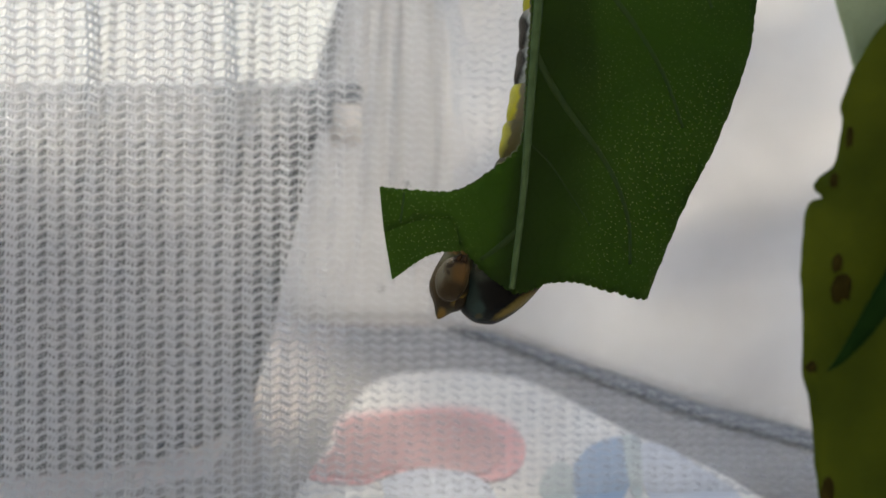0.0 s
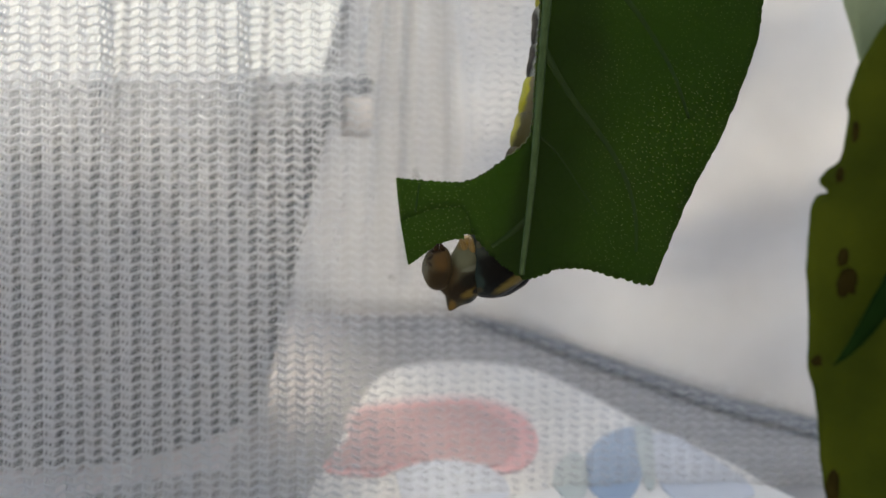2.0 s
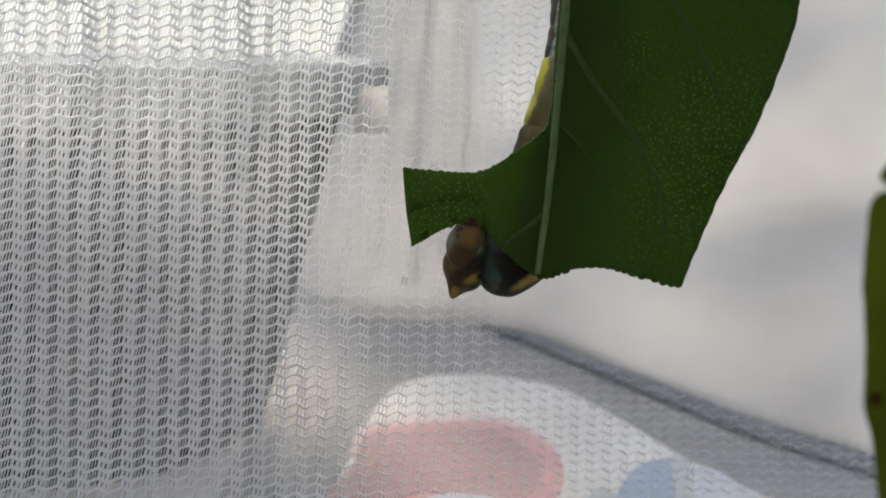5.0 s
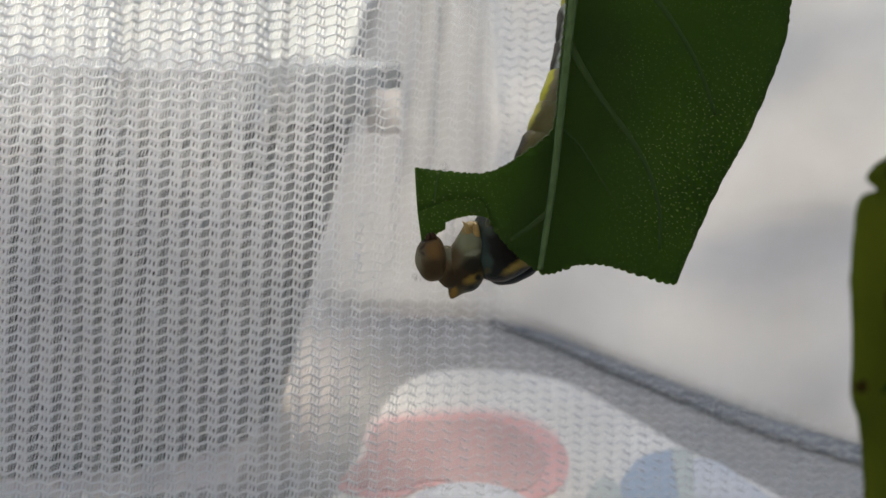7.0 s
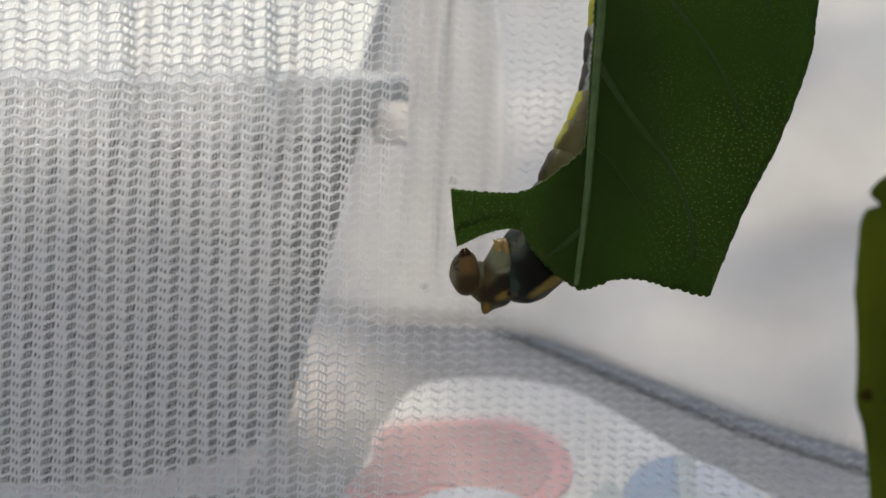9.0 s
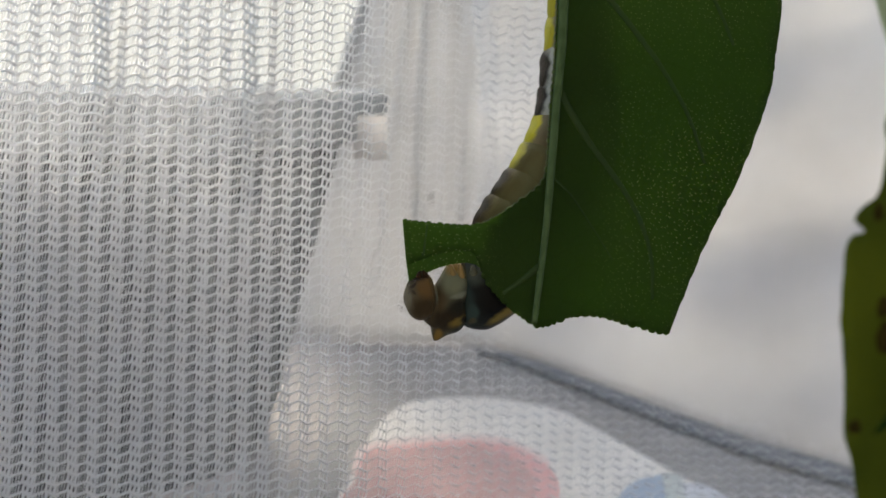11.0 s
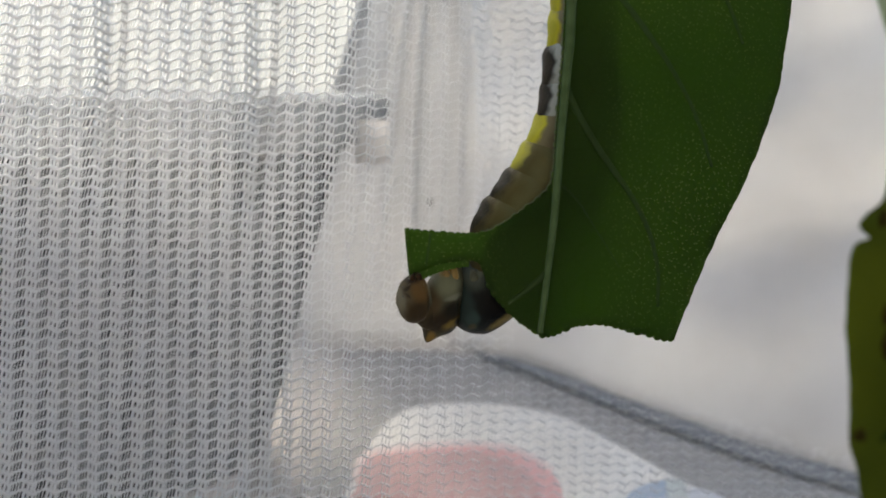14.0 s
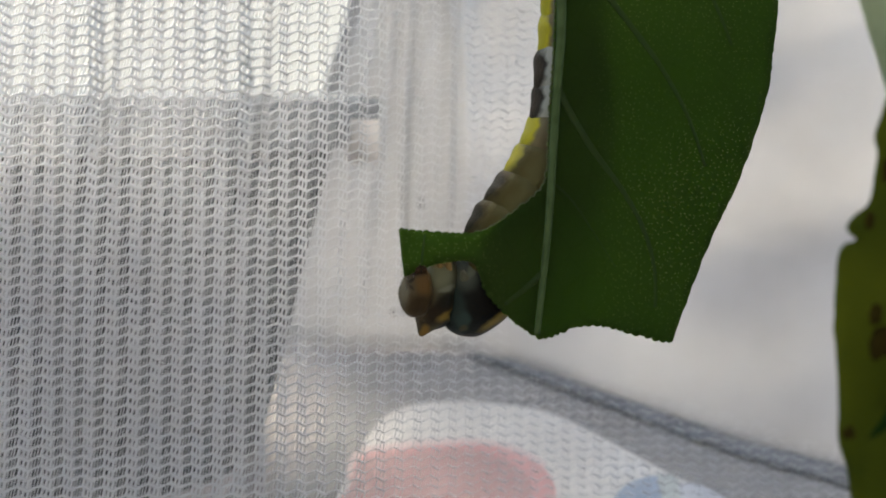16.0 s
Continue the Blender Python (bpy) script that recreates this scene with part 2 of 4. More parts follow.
def zone_material(name, base, zones, rough=0.4):
    """Skin with soft-edged markings: each zone is a tilted ellipse (across, up, half widths in mm, tilt, colour) laid over the one before."""
    m = bpy.data.materials.new(name)
    m.use_nodes = True
    n, l = m.node_tree.nodes, m.node_tree.links
    p = n["Principled BSDF"]
    p.inputs["Roughness"].default_value, p.inputs["Specular IOR Level"].default_value = rough, 0.06
    tc = n.new("ShaderNodeTexCoord")
    noi = n.new("ShaderNodeTexNoise")
    noi.inputs["Scale"].default_value, noi.inputs["Detail"].default_value = 420.0, 3.0
    l.new(tc.outputs["Object"], noi.inputs["Vector"])
    off = n.new("ShaderNodeVectorMath")
    off.operation = "MULTIPLY_ADD"
    off.inputs[1].default_value, off.inputs[2].default_value = (0.0011, 0, 0.0011), (-0.00055, 0, -0.00055)
    l.new(noi.outputs["Color"], off.inputs[0])
    pos = n.new("ShaderNodeVectorMath")
    l.new(tc.outputs["Object"], pos.inputs[0])
    l.new(off.outputs[0], pos.inputs[1])
    tone = n.new("ShaderNodeMix")
    tone.data_type = "RGBA"
    tone.inputs["A"].default_value = (*base, 1)
    tone.inputs["B"].default_value = (*[c * 0.62 for c in base], 1)
    l.new(noi.outputs["Fac"], tone.inputs["Factor"])
    last = tone.outputs["Result"]
    for cx, cz, rx, rz, tilt, colour in zones:
        mp = n.new("ShaderNodeMapping")
        mp.vector_type = "TEXTURE"
        mp.inputs["Location"].default_value = (cx * 0.001, 0, cz * 0.001)
        mp.inputs["Rotation"].default_value = (0, radians(-tilt), 0)
        mp.inputs["Scale"].default_value = (rx * 0.001, 1000.0, rz * 0.001)
        l.new(pos.outputs[0], mp.inputs["Vector"])
        ln = n.new("ShaderNodeVectorMath")
        ln.operation = "LENGTH"
        l.new(mp.outputs[0], ln.inputs[0])
        mr = n.new("ShaderNodeMapRange")
        mr.interpolation_type = "SMOOTHSTEP"
        mr.inputs["From Min"].default_value, mr.inputs["From Max"].default_value = 0.45, 1.45
        mr.inputs["To Min"].default_value, mr.inputs["To Max"].default_value = 1.0, 0.0
        l.new(ln.outputs["Value"], mr.inputs["Value"])
        mx = n.new("ShaderNodeMix")
        mx.data_type = "RGBA"
        l.new(mr.outputs["Result"], mx.inputs["Factor"])
        l.new(last, mx.inputs["A"])
        mx.inputs["B"].default_value = (*colour, 1)
        last = mx.outputs["Result"]
    l.new(last, p.inputs["Base Color"])
    fine = n.new("ShaderNodeTexNoise")
    fine.inputs["Scale"].default_value = 1800.0
    l.new(tc.outputs["Object"], fine.inputs["Vector"])
    b = n.new("ShaderNodeBump")
    b.inputs["Strength"].default_value, b.inputs["Distance"].default_value = 0.35, 0.0003
    l.new(fine.outputs["Fac"], b.inputs["Height"])
    l.new(b.outputs["Normal"], p.inputs["Normal"])
    return m


M_COLLAR = zone_material("collar_skin", (0.0480, 0.0460, 0.0270), (
    (-2.6, -0.5, 2.0, 4.2, -10, (0.0420, 0.0300, 0.0140)), (0.8, 3.9, 2.3, 2.7, 0, (0.0860, 0.0890, 0.0530)), (0.6, 6.6, 1.4, 1.4, 0, (0.1500, 0.0980, 0.0270)),
    (0.4, -2.8, 4.2, 2.2, 28, (0.0120, 0.0080, 0.0035)), (1.7, -0.6, 2.2, 1.2, 30, (0.0070, 0.0065, 0.0040)), (1.8, 1.3, 1.5, 0.5, 15, (0.0900, 0.0950, 0.0680)),
    (1.7, -3.3, 1.8, 0.75, 28, (0.0950, 0.0660, 0.0140)), (2.7, -2.9, 0.6, 0.6, 0, (0.0050, 0.0045, 0.0035)), (2.0, -5.0, 1.6, 0.6, 12, (0.0050, 0.0060, 0.0050)), (-1.9, -5.9, 0.8, 1.1, 0, (0.0950, 0.0580, 0.0130))))
M_NECKSKIN = zone_material("neck_skin", (0.0400, 0.0300, 0.0150), (
    (-1.0, 1.5, 1.5, 2.4, 0, (0.0600, 0.0430, 0.0210)), (0.8, -2.6, 2.6, 1.8, 20, (0.0130, 0.0090, 0.0040)), (1.6, 1.8, 1.2, 1.8, 0, (0.0700, 0.0690, 0.0450))), 0.5)
M_THORAX = zone_material("thorax_skin", (0.0060, 0.0075, 0.0062), (
    (-1.6, 0.4, 1.5, 5.0, 12, (0.0105, 0.0180, 0.0160)), (5.0, 0.6, 4.6, 4.2, 20, (0.0012, 0.0014, 0.0012)), (-0.2, 6.2, 2.4, 2.4, 0, (0.0330, 0.0400, 0.0320)), (1.0, 7.2, 0.7, 1.8, -25, (0.0640, 0.0720, 0.0560)),
    (-0.6, -1.6, 1.1, 1.6, 0, (0.0150, 0.0260, 0.0235)), (6.3, -1.0, 5.0, 0.80, 33, (0.1000, 0.0760, 0.0180)), (1.0, -4.6, 3.4, 1.0, 10, (0.0016, 0.0022, 0.0018)), (-0.4, -3.0, 0.8, 0.5, 20, (0.0300, 0.0280, 0.0150))))
M_HEADSKIN = zone_material("head_capsule_skin", (0.0540, 0.0430, 0.0230), (
    (1.2, 1.4, 1.6, 2.6, 8, (0.0680, 0.0380, 0.0120)), (-2.1, 0.0, 0.75, 2.8, 8, (0.0860, 0.0770, 0.0520)), (0.2, 3.8, 1.6, 0.9, 0, (0.0110, 0.0065, 0.0035)),
    (0.5, -2.2, 2.7, 2.0, 10, (0.0220, 0.0145, 0.0060)), (-0.9, 2.3, 0.7, 0.35, 40, (0.0200, 0.0140, 0.0080)), (-1.0, 0.9, 0.25, 0.55, 25, (0.0260, 0.0190, 0.0110))), 0.5)
M_JAW = material("jaw_rust", (0.026, 0.013, 0.005), 0.5, (0.014, 0.008, 0.003), 700.0, spec=0.08)
M_DARK = material("dark_horn", (0.012, 0.010, 0.008), 0.3)
M_LEG = material("leg_amber", (0.125, 0.080, 0.020), 0.5, (0.165, 0.110, 0.032), 500.0)
M_CREAM = material("collar_pale", (0.075, 0.08, 0.055), 0.5, (0.04, 0.042, 0.028), 300.0, spec=0.06)


# ---- mesh helpers ----
def part(name, bm, mat, parent=None, label="", smooth=True):
    me = bpy.data.meshes.new(name)
    bm.normal_update()
    bm.to_mesh(me)
    bm.free()
    me.materials.append(mat)
    if smooth:
        me.polygons.foreach_set("use_smooth", [True] * len(me.polygons))
    ob = new(name, me)
    ob.parent = parent
    if label:
        ob["label"] = label
    return ob


def spline(pts, n):
    """A smooth line through the points, n steps to each stretch."""
    p = [np.array(q, float) for q in pts]
    p = [2 * p[0] - p[1]] + p + [2 * p[-1] - p[-2]]
    out = []
    for i in range(1, len(p) - 2):
        for k in range(n):
            t = k / n
            out.append(0.5 * (2 * p[i] + (p[i + 1] - p[i - 1]) * t + (2 * p[i - 1] - 5 * p[i] + 4 * p[i + 1] - p[i + 2]) * t * t
                              + (3 * p[i] - p[i - 1] - 3 * p[i + 1] + p[i + 2]) * t ** 3))
    out.append(p[-2])
    return out


def tube(pts, radii, sides=8, flat=1.0, bm=None, ref=(0, 1, 0)):
    """A tapering tube along 3D points; flat squeezes it along ref."""
    bm = bm or bmesh.new()
    rings = []
    ref = Vector(ref)
    radii = np.interp(np.linspace(0, 1, len(pts)), np.linspace(0, 1, len(radii)), radii)
    for i, q in enumerate(pts):
        a, b = Vector(pts[max(i - 1, 0)]), Vector(pts[min(i + 1, len(pts) - 1)])
        d = (b - a).normalized()
        side = d.cross(ref).normalized()
        nor = side.cross(d).normalized()
        r = float(radii[i])
        rings.append([bm.verts.new(Vector(q) + side * (r * math.cos(k * math.tau / sides)) + nor * (flat * r * math.sin(k * math.tau / sides)))
                      for k in range(sides)])
    for r0, r1 in zip(rings, rings[1:]):
        for k in range(sides):
            bm.faces.new((r0[k], r0[(k + 1) % sides], r1[(k + 1) % sides], r1[k]))
    bm.faces.new(rings[0][::-1])
    bm.faces.new(rings[-1])
    return bm


def blob(rx, ry, rz, nu=28, nv=18, fold=0.0, power=1.0, wobble=0.0, bm=None, centre=(0, 0, 0)):
    """A rounded body with its axis along z; fold: depth of the creases round it."""
    bm = bm or bmesh.new()
    rows = []
    for j in range(nv + 1):
        a = math.pi * j / nv
        z, r = -math.cos(a), math.sin(a) ** power
        r *= 1 - fold * (0.5 + 0.5 * math.cos(z * 9.0))
        row = []
        for i in range(nu):
            b = math.tau * i / nu
            k = 1 + wobble * noise.noise(Vector((math.cos(b) * 2, math.sin(b) * 2, z * 2 + rx * 900)))
            row.append(bm.verts.new((centre[0] + rx * r * math.cos(b) * k, centre[1] + ry * r * math.sin(b) * k, centre[2] + rz * z)))
        rows.append(row)
    for r0, r1 in zip(rows, rows[1:]):
        for i in range(nu):
            bm.faces.new((r0[i], r0[(i + 1) % nu], r1[(i + 1) % nu], r1[i]))
    bmesh.ops.remove_doubles(bm, verts=bm.verts, dist=1e-6)
    return bm


def sheet(outline, depth, thick, step, bend):
    """A thin solid sheet: the outline (x, z) filled with an even net of triangles, bent by bend(x, z)."""
    from mathutils import geometry
    n = len(outline)
    xs, zs = [q[0] for q in outline], [q[1] for q in outline]
    pts = [Vector((q[0], q[1])) for q in outline]
    edges = [(i, (i + 1) % n) for i in range(n)]
    rng = random.Random(4)
    ox, oz = np.array(xs), np.array(zs)
    x = min(xs)
    while x < max(xs):
        z = min(zs)
        while z < max(zs):
            px, pz = x + rng.uniform(-.2, .2) * step, z + rng.uniform(-.2, .2) * step
            if np.min((ox - px) ** 2 + (oz - pz) ** 2) > (0.45 * step) ** 2:
                pts.append(Vector((px, pz)))
            z += step
        x += step
    verts, _, faces, *_ = geometry.delaunay_2d_cdt(pts, edges, [], 1, 1e-7)
    bm = bmesh.new()
    front = [bm.verts.new((v.x, depth + bend(v.x, v.y), v.y)) for v in verts]
    back = [bm.verts.new((v.x, depth + bend(v.x, v.y) + thick, v.y)) for v in verts]
    count = {}
    for f in faces:
        a, b, c = f
        u, w = verts[b] - verts[a], verts[c] - verts[a]
        if u.x * w.y - u.y * w.x < 0:
            a, b, c = a, c, b
        bm.faces.new((front[a], front[b], front[c]))
        bm.faces.new((back[a], back[c], back[b]))
        for e in ((a, b), (b, c), (c, a)):
            count[e] = count.get(e, 0) + 1
    for (a, b) in list(count):
        if (b, a) not in count:
            bm.faces.new((front[b], front[a], back[a], back[b]))
    return bm


def nibble(line, size, depth, seed):
    """Lay small uneven bite scallops along a line."""
    out, s, rng = [], 0.0, random.Random(seed)
    start, wide, deep = 0.0, size, depth
    for i, q in enumerate(line):
        a, b = np.array(line[max(i - 1, 0)]), np.array(line[min(i + 1, len(line) - 1)])
        d = b - a
        d = d / (np.linalg.norm(d) + 1e-12)
        if i:
            s += np.linalg.norm(np.array(q) - np.array(line[i - 1]))
        if s > start + wide:
            start += wide
            wide = size * rng.uniform(0.55, 1.6)
            deep = depth * (0.35 + 0.65 * wide / size) * rng.uniform(0.7, 1.2)
        k = deep * max(0.0, math.sin(math.pi * min(1.0, (s - start) / wide))) ** 0.7
        k *= min(1.0, i / 3, (len(line) - 1 - i) / 3)
        out.append((q[0] - d[1] * k, q[1] + d[0] * k))
    return out


def mm(pts):
    return [(x * 0.001, z * 0.001) for x, z in pts]


def resample(line, step):
    line = [np.array(q) for q in line]
    s = np.concatenate([[0], np.cumsum([np.linalg.norm(b - a) for a, b in zip(line, line[1:])])])
    n = max(2, int(s[-1] / step))
    t = np.linspace(0, s[-1], n + 1)
    arr = np.array(line)
    return [(float(np.interp(v, s, arr[:, 0])), float(np.interp(v, s, arr[:, 1]))) for v in t]


# ---- setting ----
FLOOR_Z = -0.0155


def box(x0, x1, y0, y1, z0, z1):
    bm = bmesh.new()
    bmesh.ops.create_cube(bm, size=1)
    for v in bm.verts:
        v.co = Vector(((x0 + x1) / 2 + v.co.x * (x1 - x0), (y0 + y1) / 2 + v.co.y * (y1 - y0), (z0 + z1) / 2 + v.co.z * (z1 - z0)))
    return bm


wall = tagged(part("wall_south", box(-0.8, 0.8, -0.34, -0.32, FLOOR_Z, 0.95), M_ROOM, smooth=False), "plain grey-beige wall behind the camera", "wall", kind="structure")
floor = tagged(part("floor", box(-1.0, 1.0, -0.40, 1.0, FLOOR_Z - 0.03, FLOOR_Z), M_FLOOR, smooth=False), "pale cream floor under the net cage", "floor", kind="structure")
backdrop = tagged(part("backdrop", box(-1.0, 1.0, 0.95, 0.97, FLOOR_Z, 0.34), M_GLOW, smooth=False), "glowing panel standing in for overexposed daylight beyond the cage", "backdrop", kind="structure")


def slab(outline, z0, z1):
    bm = bmesh.new()
    top = [bm.verts.new((x, y, z1)) for x, y in outline]
    low = [bm.verts.new((x, y, z0)) for x, y in outline]
    n = len(outline)
    bm.faces.new(top)
    bm.faces.new(low[::-1])
    for i in range(n):
        bm.faces.new((low[i], low[(i + 1) % n], top[(i + 1) % n], top[i]))
    bmesh.ops.recalc_face_normals(bm, faces=bm.faces)
    return bm


def ellipse(cx, cy, rx, ry, turn=0.0, wob=0.0, n=48):
    out = []
    for i in range(n):
        a = math.tau * i / n
        k = 1 + wob * noise.noise(Vector((math.cos(a) * 1.5, math.sin(a) * 1.5, cx * 100)))
        x, y = rx * k * math.cos(a), ry * k * math.sin(a)
        out.append((cx + x * math.cos(turn) - y * math.sin(turn), cy + x * math.sin(turn) + y * math.cos(turn)))
    return out


def outline(pts, n=6):
    """A closed smooth outline from points in millimetres."""
    return [tuple(q) for q in spline(mm(pts), n)]


def make_mat():
    thing = tagged(new("printed_mat"), "grey-bordered white mat with pink, blue and green print", "mat")
    z = FLOOR_Z + 0.0025
    outer = outline([(-100, 129.4), (-96.7, 210.9), (-92, 237), (-70.5, 247.2), (-53.2, 255.5), (-45.1, 268.5), (-41.6, 290.3), (-39.8, 317.4), (-38.9, 347.9), (-33.2, 366.4), (-17.4, 375.1), (1.1, 372.9),
                     (9.6, 365.3), (23.5, 354.4), (37, 340.8), (52.2, 321.3), (66.3, 304.4), (79.4, 290.3), (101.1, 272.3), (163, 216.4), (184.8, 129.4)])
    part("border", slab(outer, FLOOR_Z, z), M_MAT, thing, smooth=False)
    inner = outline([(-39.1, 129.4), (-37, 229.4), (-34.9, 247.2), (-32.4, 264.2), (-29.3, 283.8), (-27.2, 301.1), (-21.7, 316.9), (-12.4, 324.5), (3.3, 326.7), (18.5, 322.3), (27.7, 316.4), (36.4, 304.4),
                     (44.6, 291.4), (54.4, 275.1), (64.1, 262.6), (71.1, 253.3), (77.8, 240.3), (87, 216.4), (92.4, 129.4)])
    part("white_field", slab(inner, z, z + 0.0006), M_MATWHITE, thing, smooth=False)

    def printed(name, pts, k, mat, label):
        part(name, slab(outline(pts), z + 0.0003 + 0.0003 * k, z + 0.0006 + 0.0003 * k), mat, thing, label, False)
    printed("pale_rim", [(-31.5, 272.9), (-30.4, 288.1), (-21.7, 293.5), (-8.7, 296.8), (4.3, 297.3), (14.1, 292.4), (21.7, 279.4), (10.9, 265.3), (-21.7, 265.3), (-31.5, 272.9)], 1, M_BLUSH, "pale blush edge of the printed oval")
    printed("rose_rim", [(-29.9, 265.3), (-28.3, 284.8), (-16.3, 289.7), (0, 293), (13, 288.6), (20.7, 277.2), (22.6, 265.3), (19.6, 252.2), (12.5, 245.6), (2.2, 247.2), (-12, 250.4), (-20.7, 244.1), (-34.1, 247.2), (-32.6, 257.7), (-29.9, 265.3)], 2, M_ROSE, "rose-pink printed oval edge")
    printed("pink_oval", [(-29.6, 265.3), (-27.7, 281.6), (-15.2, 285.9), (0, 288.6), (9.8, 283.2), (15.7, 272.9), (16.7, 264.2), (14.3, 255.1), (9.8, 249), (0, 250.1), (-12, 252.8), (-20.7, 247.3), (-33.2, 250.1), (-31.5, 257.7), (-29.6, 265.3)], 3, M_PINK, "dusty pink printed oval")
    printed("white_patch", [(-15.8, 244.6), (-9.8, 250.1), (-3.6, 251.7), (4.3, 250.1), (9.8, 245.7), (13, 235.9), (8.7, 227.2), (-10.9, 227.2), (-15.8, 244.6)], 4, M_ICE, "white printed patch")
    printed("blue_patch", [(34.5, 255.5), (39.6, 265.8), (44.6, 271.2), (51, 273.4), (51.7, 266.4), (50.1, 253.7), (44.6, 237), (39.1, 229.4), (33.2, 237.3), (34.5, 255.5)], 1, M_BLUE, "sky-blue printed patch")
    printed("ice_patch", [(53.8, 267.8), (57.6, 269.6), (62, 266.4), (68, 253.7), (73.4, 240.9), (71.7, 232.7), (56.5, 230.5), (51.5, 237.3), (51.6, 253.7), (53.8, 267.8)], 1, M_ICE, "pale ice-blue printed patch")
    printed("sage_patch", [(50.5, 274.5), (54.9, 272.3), (53.3, 259.8), (50, 240.3), (47.3, 237.6), (48.3, 255.5), (50.5, 274.5)], 2, M_SAGE, "grey-green printed stripe")
    printed("sage_patch", [(23.9, 240.3), (26.1, 250.1), (31, 257.7), (34.2, 252.2), (32.6, 238.1), (28.3, 229.4), (23.9, 240.3)], 1, M_SAGE, "grey-green printed patch")


make_mat()


def make_tub():
    """A tapered oval tub, leaning back a little, with a pale rolled lip."""
    thing = tagged(new("storage_tub"), "dark grey plastic oval tub with a pale lip", "tub")
    n = 96

    def ring(bm, a, b, z):
        """An oval of half-widths a and b at height z over the foot; higher rings lie further back and tip with the lip."""
        out, up = [], z / 0.10
        cx, cy = -0.1215 + 0.0095 * up, 0.2946 + 0.0234 * up
        for i in range(n):
            t = math.tau * i / n
            y = b * math.sin(t)
            out.append(bm.verts.new((cx + a * math.cos(t), cy + y, FLOOR_Z + z - 0.075 * (y + 0.010) * up)))
        return out

    def loft(levels):
        bm = bmesh.new()
        rings = [ring(bm, *q) for q in levels]
        for r0, r1 in zip(rings, rings[1:]):
            for i in range(n):
                bm.faces.new((r0[i], r0[(i + 1) % n], r1[(i + 1) % n], r1[i]))
        bm.faces.new(rings[0][::-1])
        bm.faces.new(rings[-1])
        return bm
    levels = [(0.0600, 0.0395, 0.0), (0.0626, 0.0422, 0.0012), (0.0638, 0.0452, 0.0045), (0.0647, 0.0488, 0.0095), (0.0670, 0.0518, 0.025), (0.0715, 0.0535, 0.056), (0.0765, 0.0550, 0.0900),
              (0.0745, 0.0530, 0.0900), (0.0650, 0.0490, 0.025), (0.0560, 0.0420, 0.005)]
    part("body", loft(levels), M_TUB, thing)
    part("lip", loft([(0.0762, 0.0549, 0.0860), (0.0862, 0.0634, 0.0864), (0.0880, 0.0652, 0.0878), (0.0882, 0.0654, 0.0970), (0.0868, 0.0640, 0.0993), (0.0840, 0.0610, 0.0988), (0.0750, 0.0535, 0.0915)]), M_RIM, thing, "pale grey rolled lip")


make_tub()


def make_bright_sheet():
    # pinkish floor strip, coloured extra pale to make up for the tub's shade
    bm = slab(outline([(-62, 262), (-66, 300), (-120, 345), (-190, 340), (-215, 280), (-205, 228), (-130, 219), (-88, 228), (-66, 246), (-62, 262)]), FLOOR_Z, FLOOR_Z + 0.0004)
    return tagged(part("bright_floor_sheet", bm, M_BRIGHT_SHEET, smooth=False), "pinkish-white sheet under the dark tub, extra pale to offset the tub's shade", "paper")


make_bright_sheet()


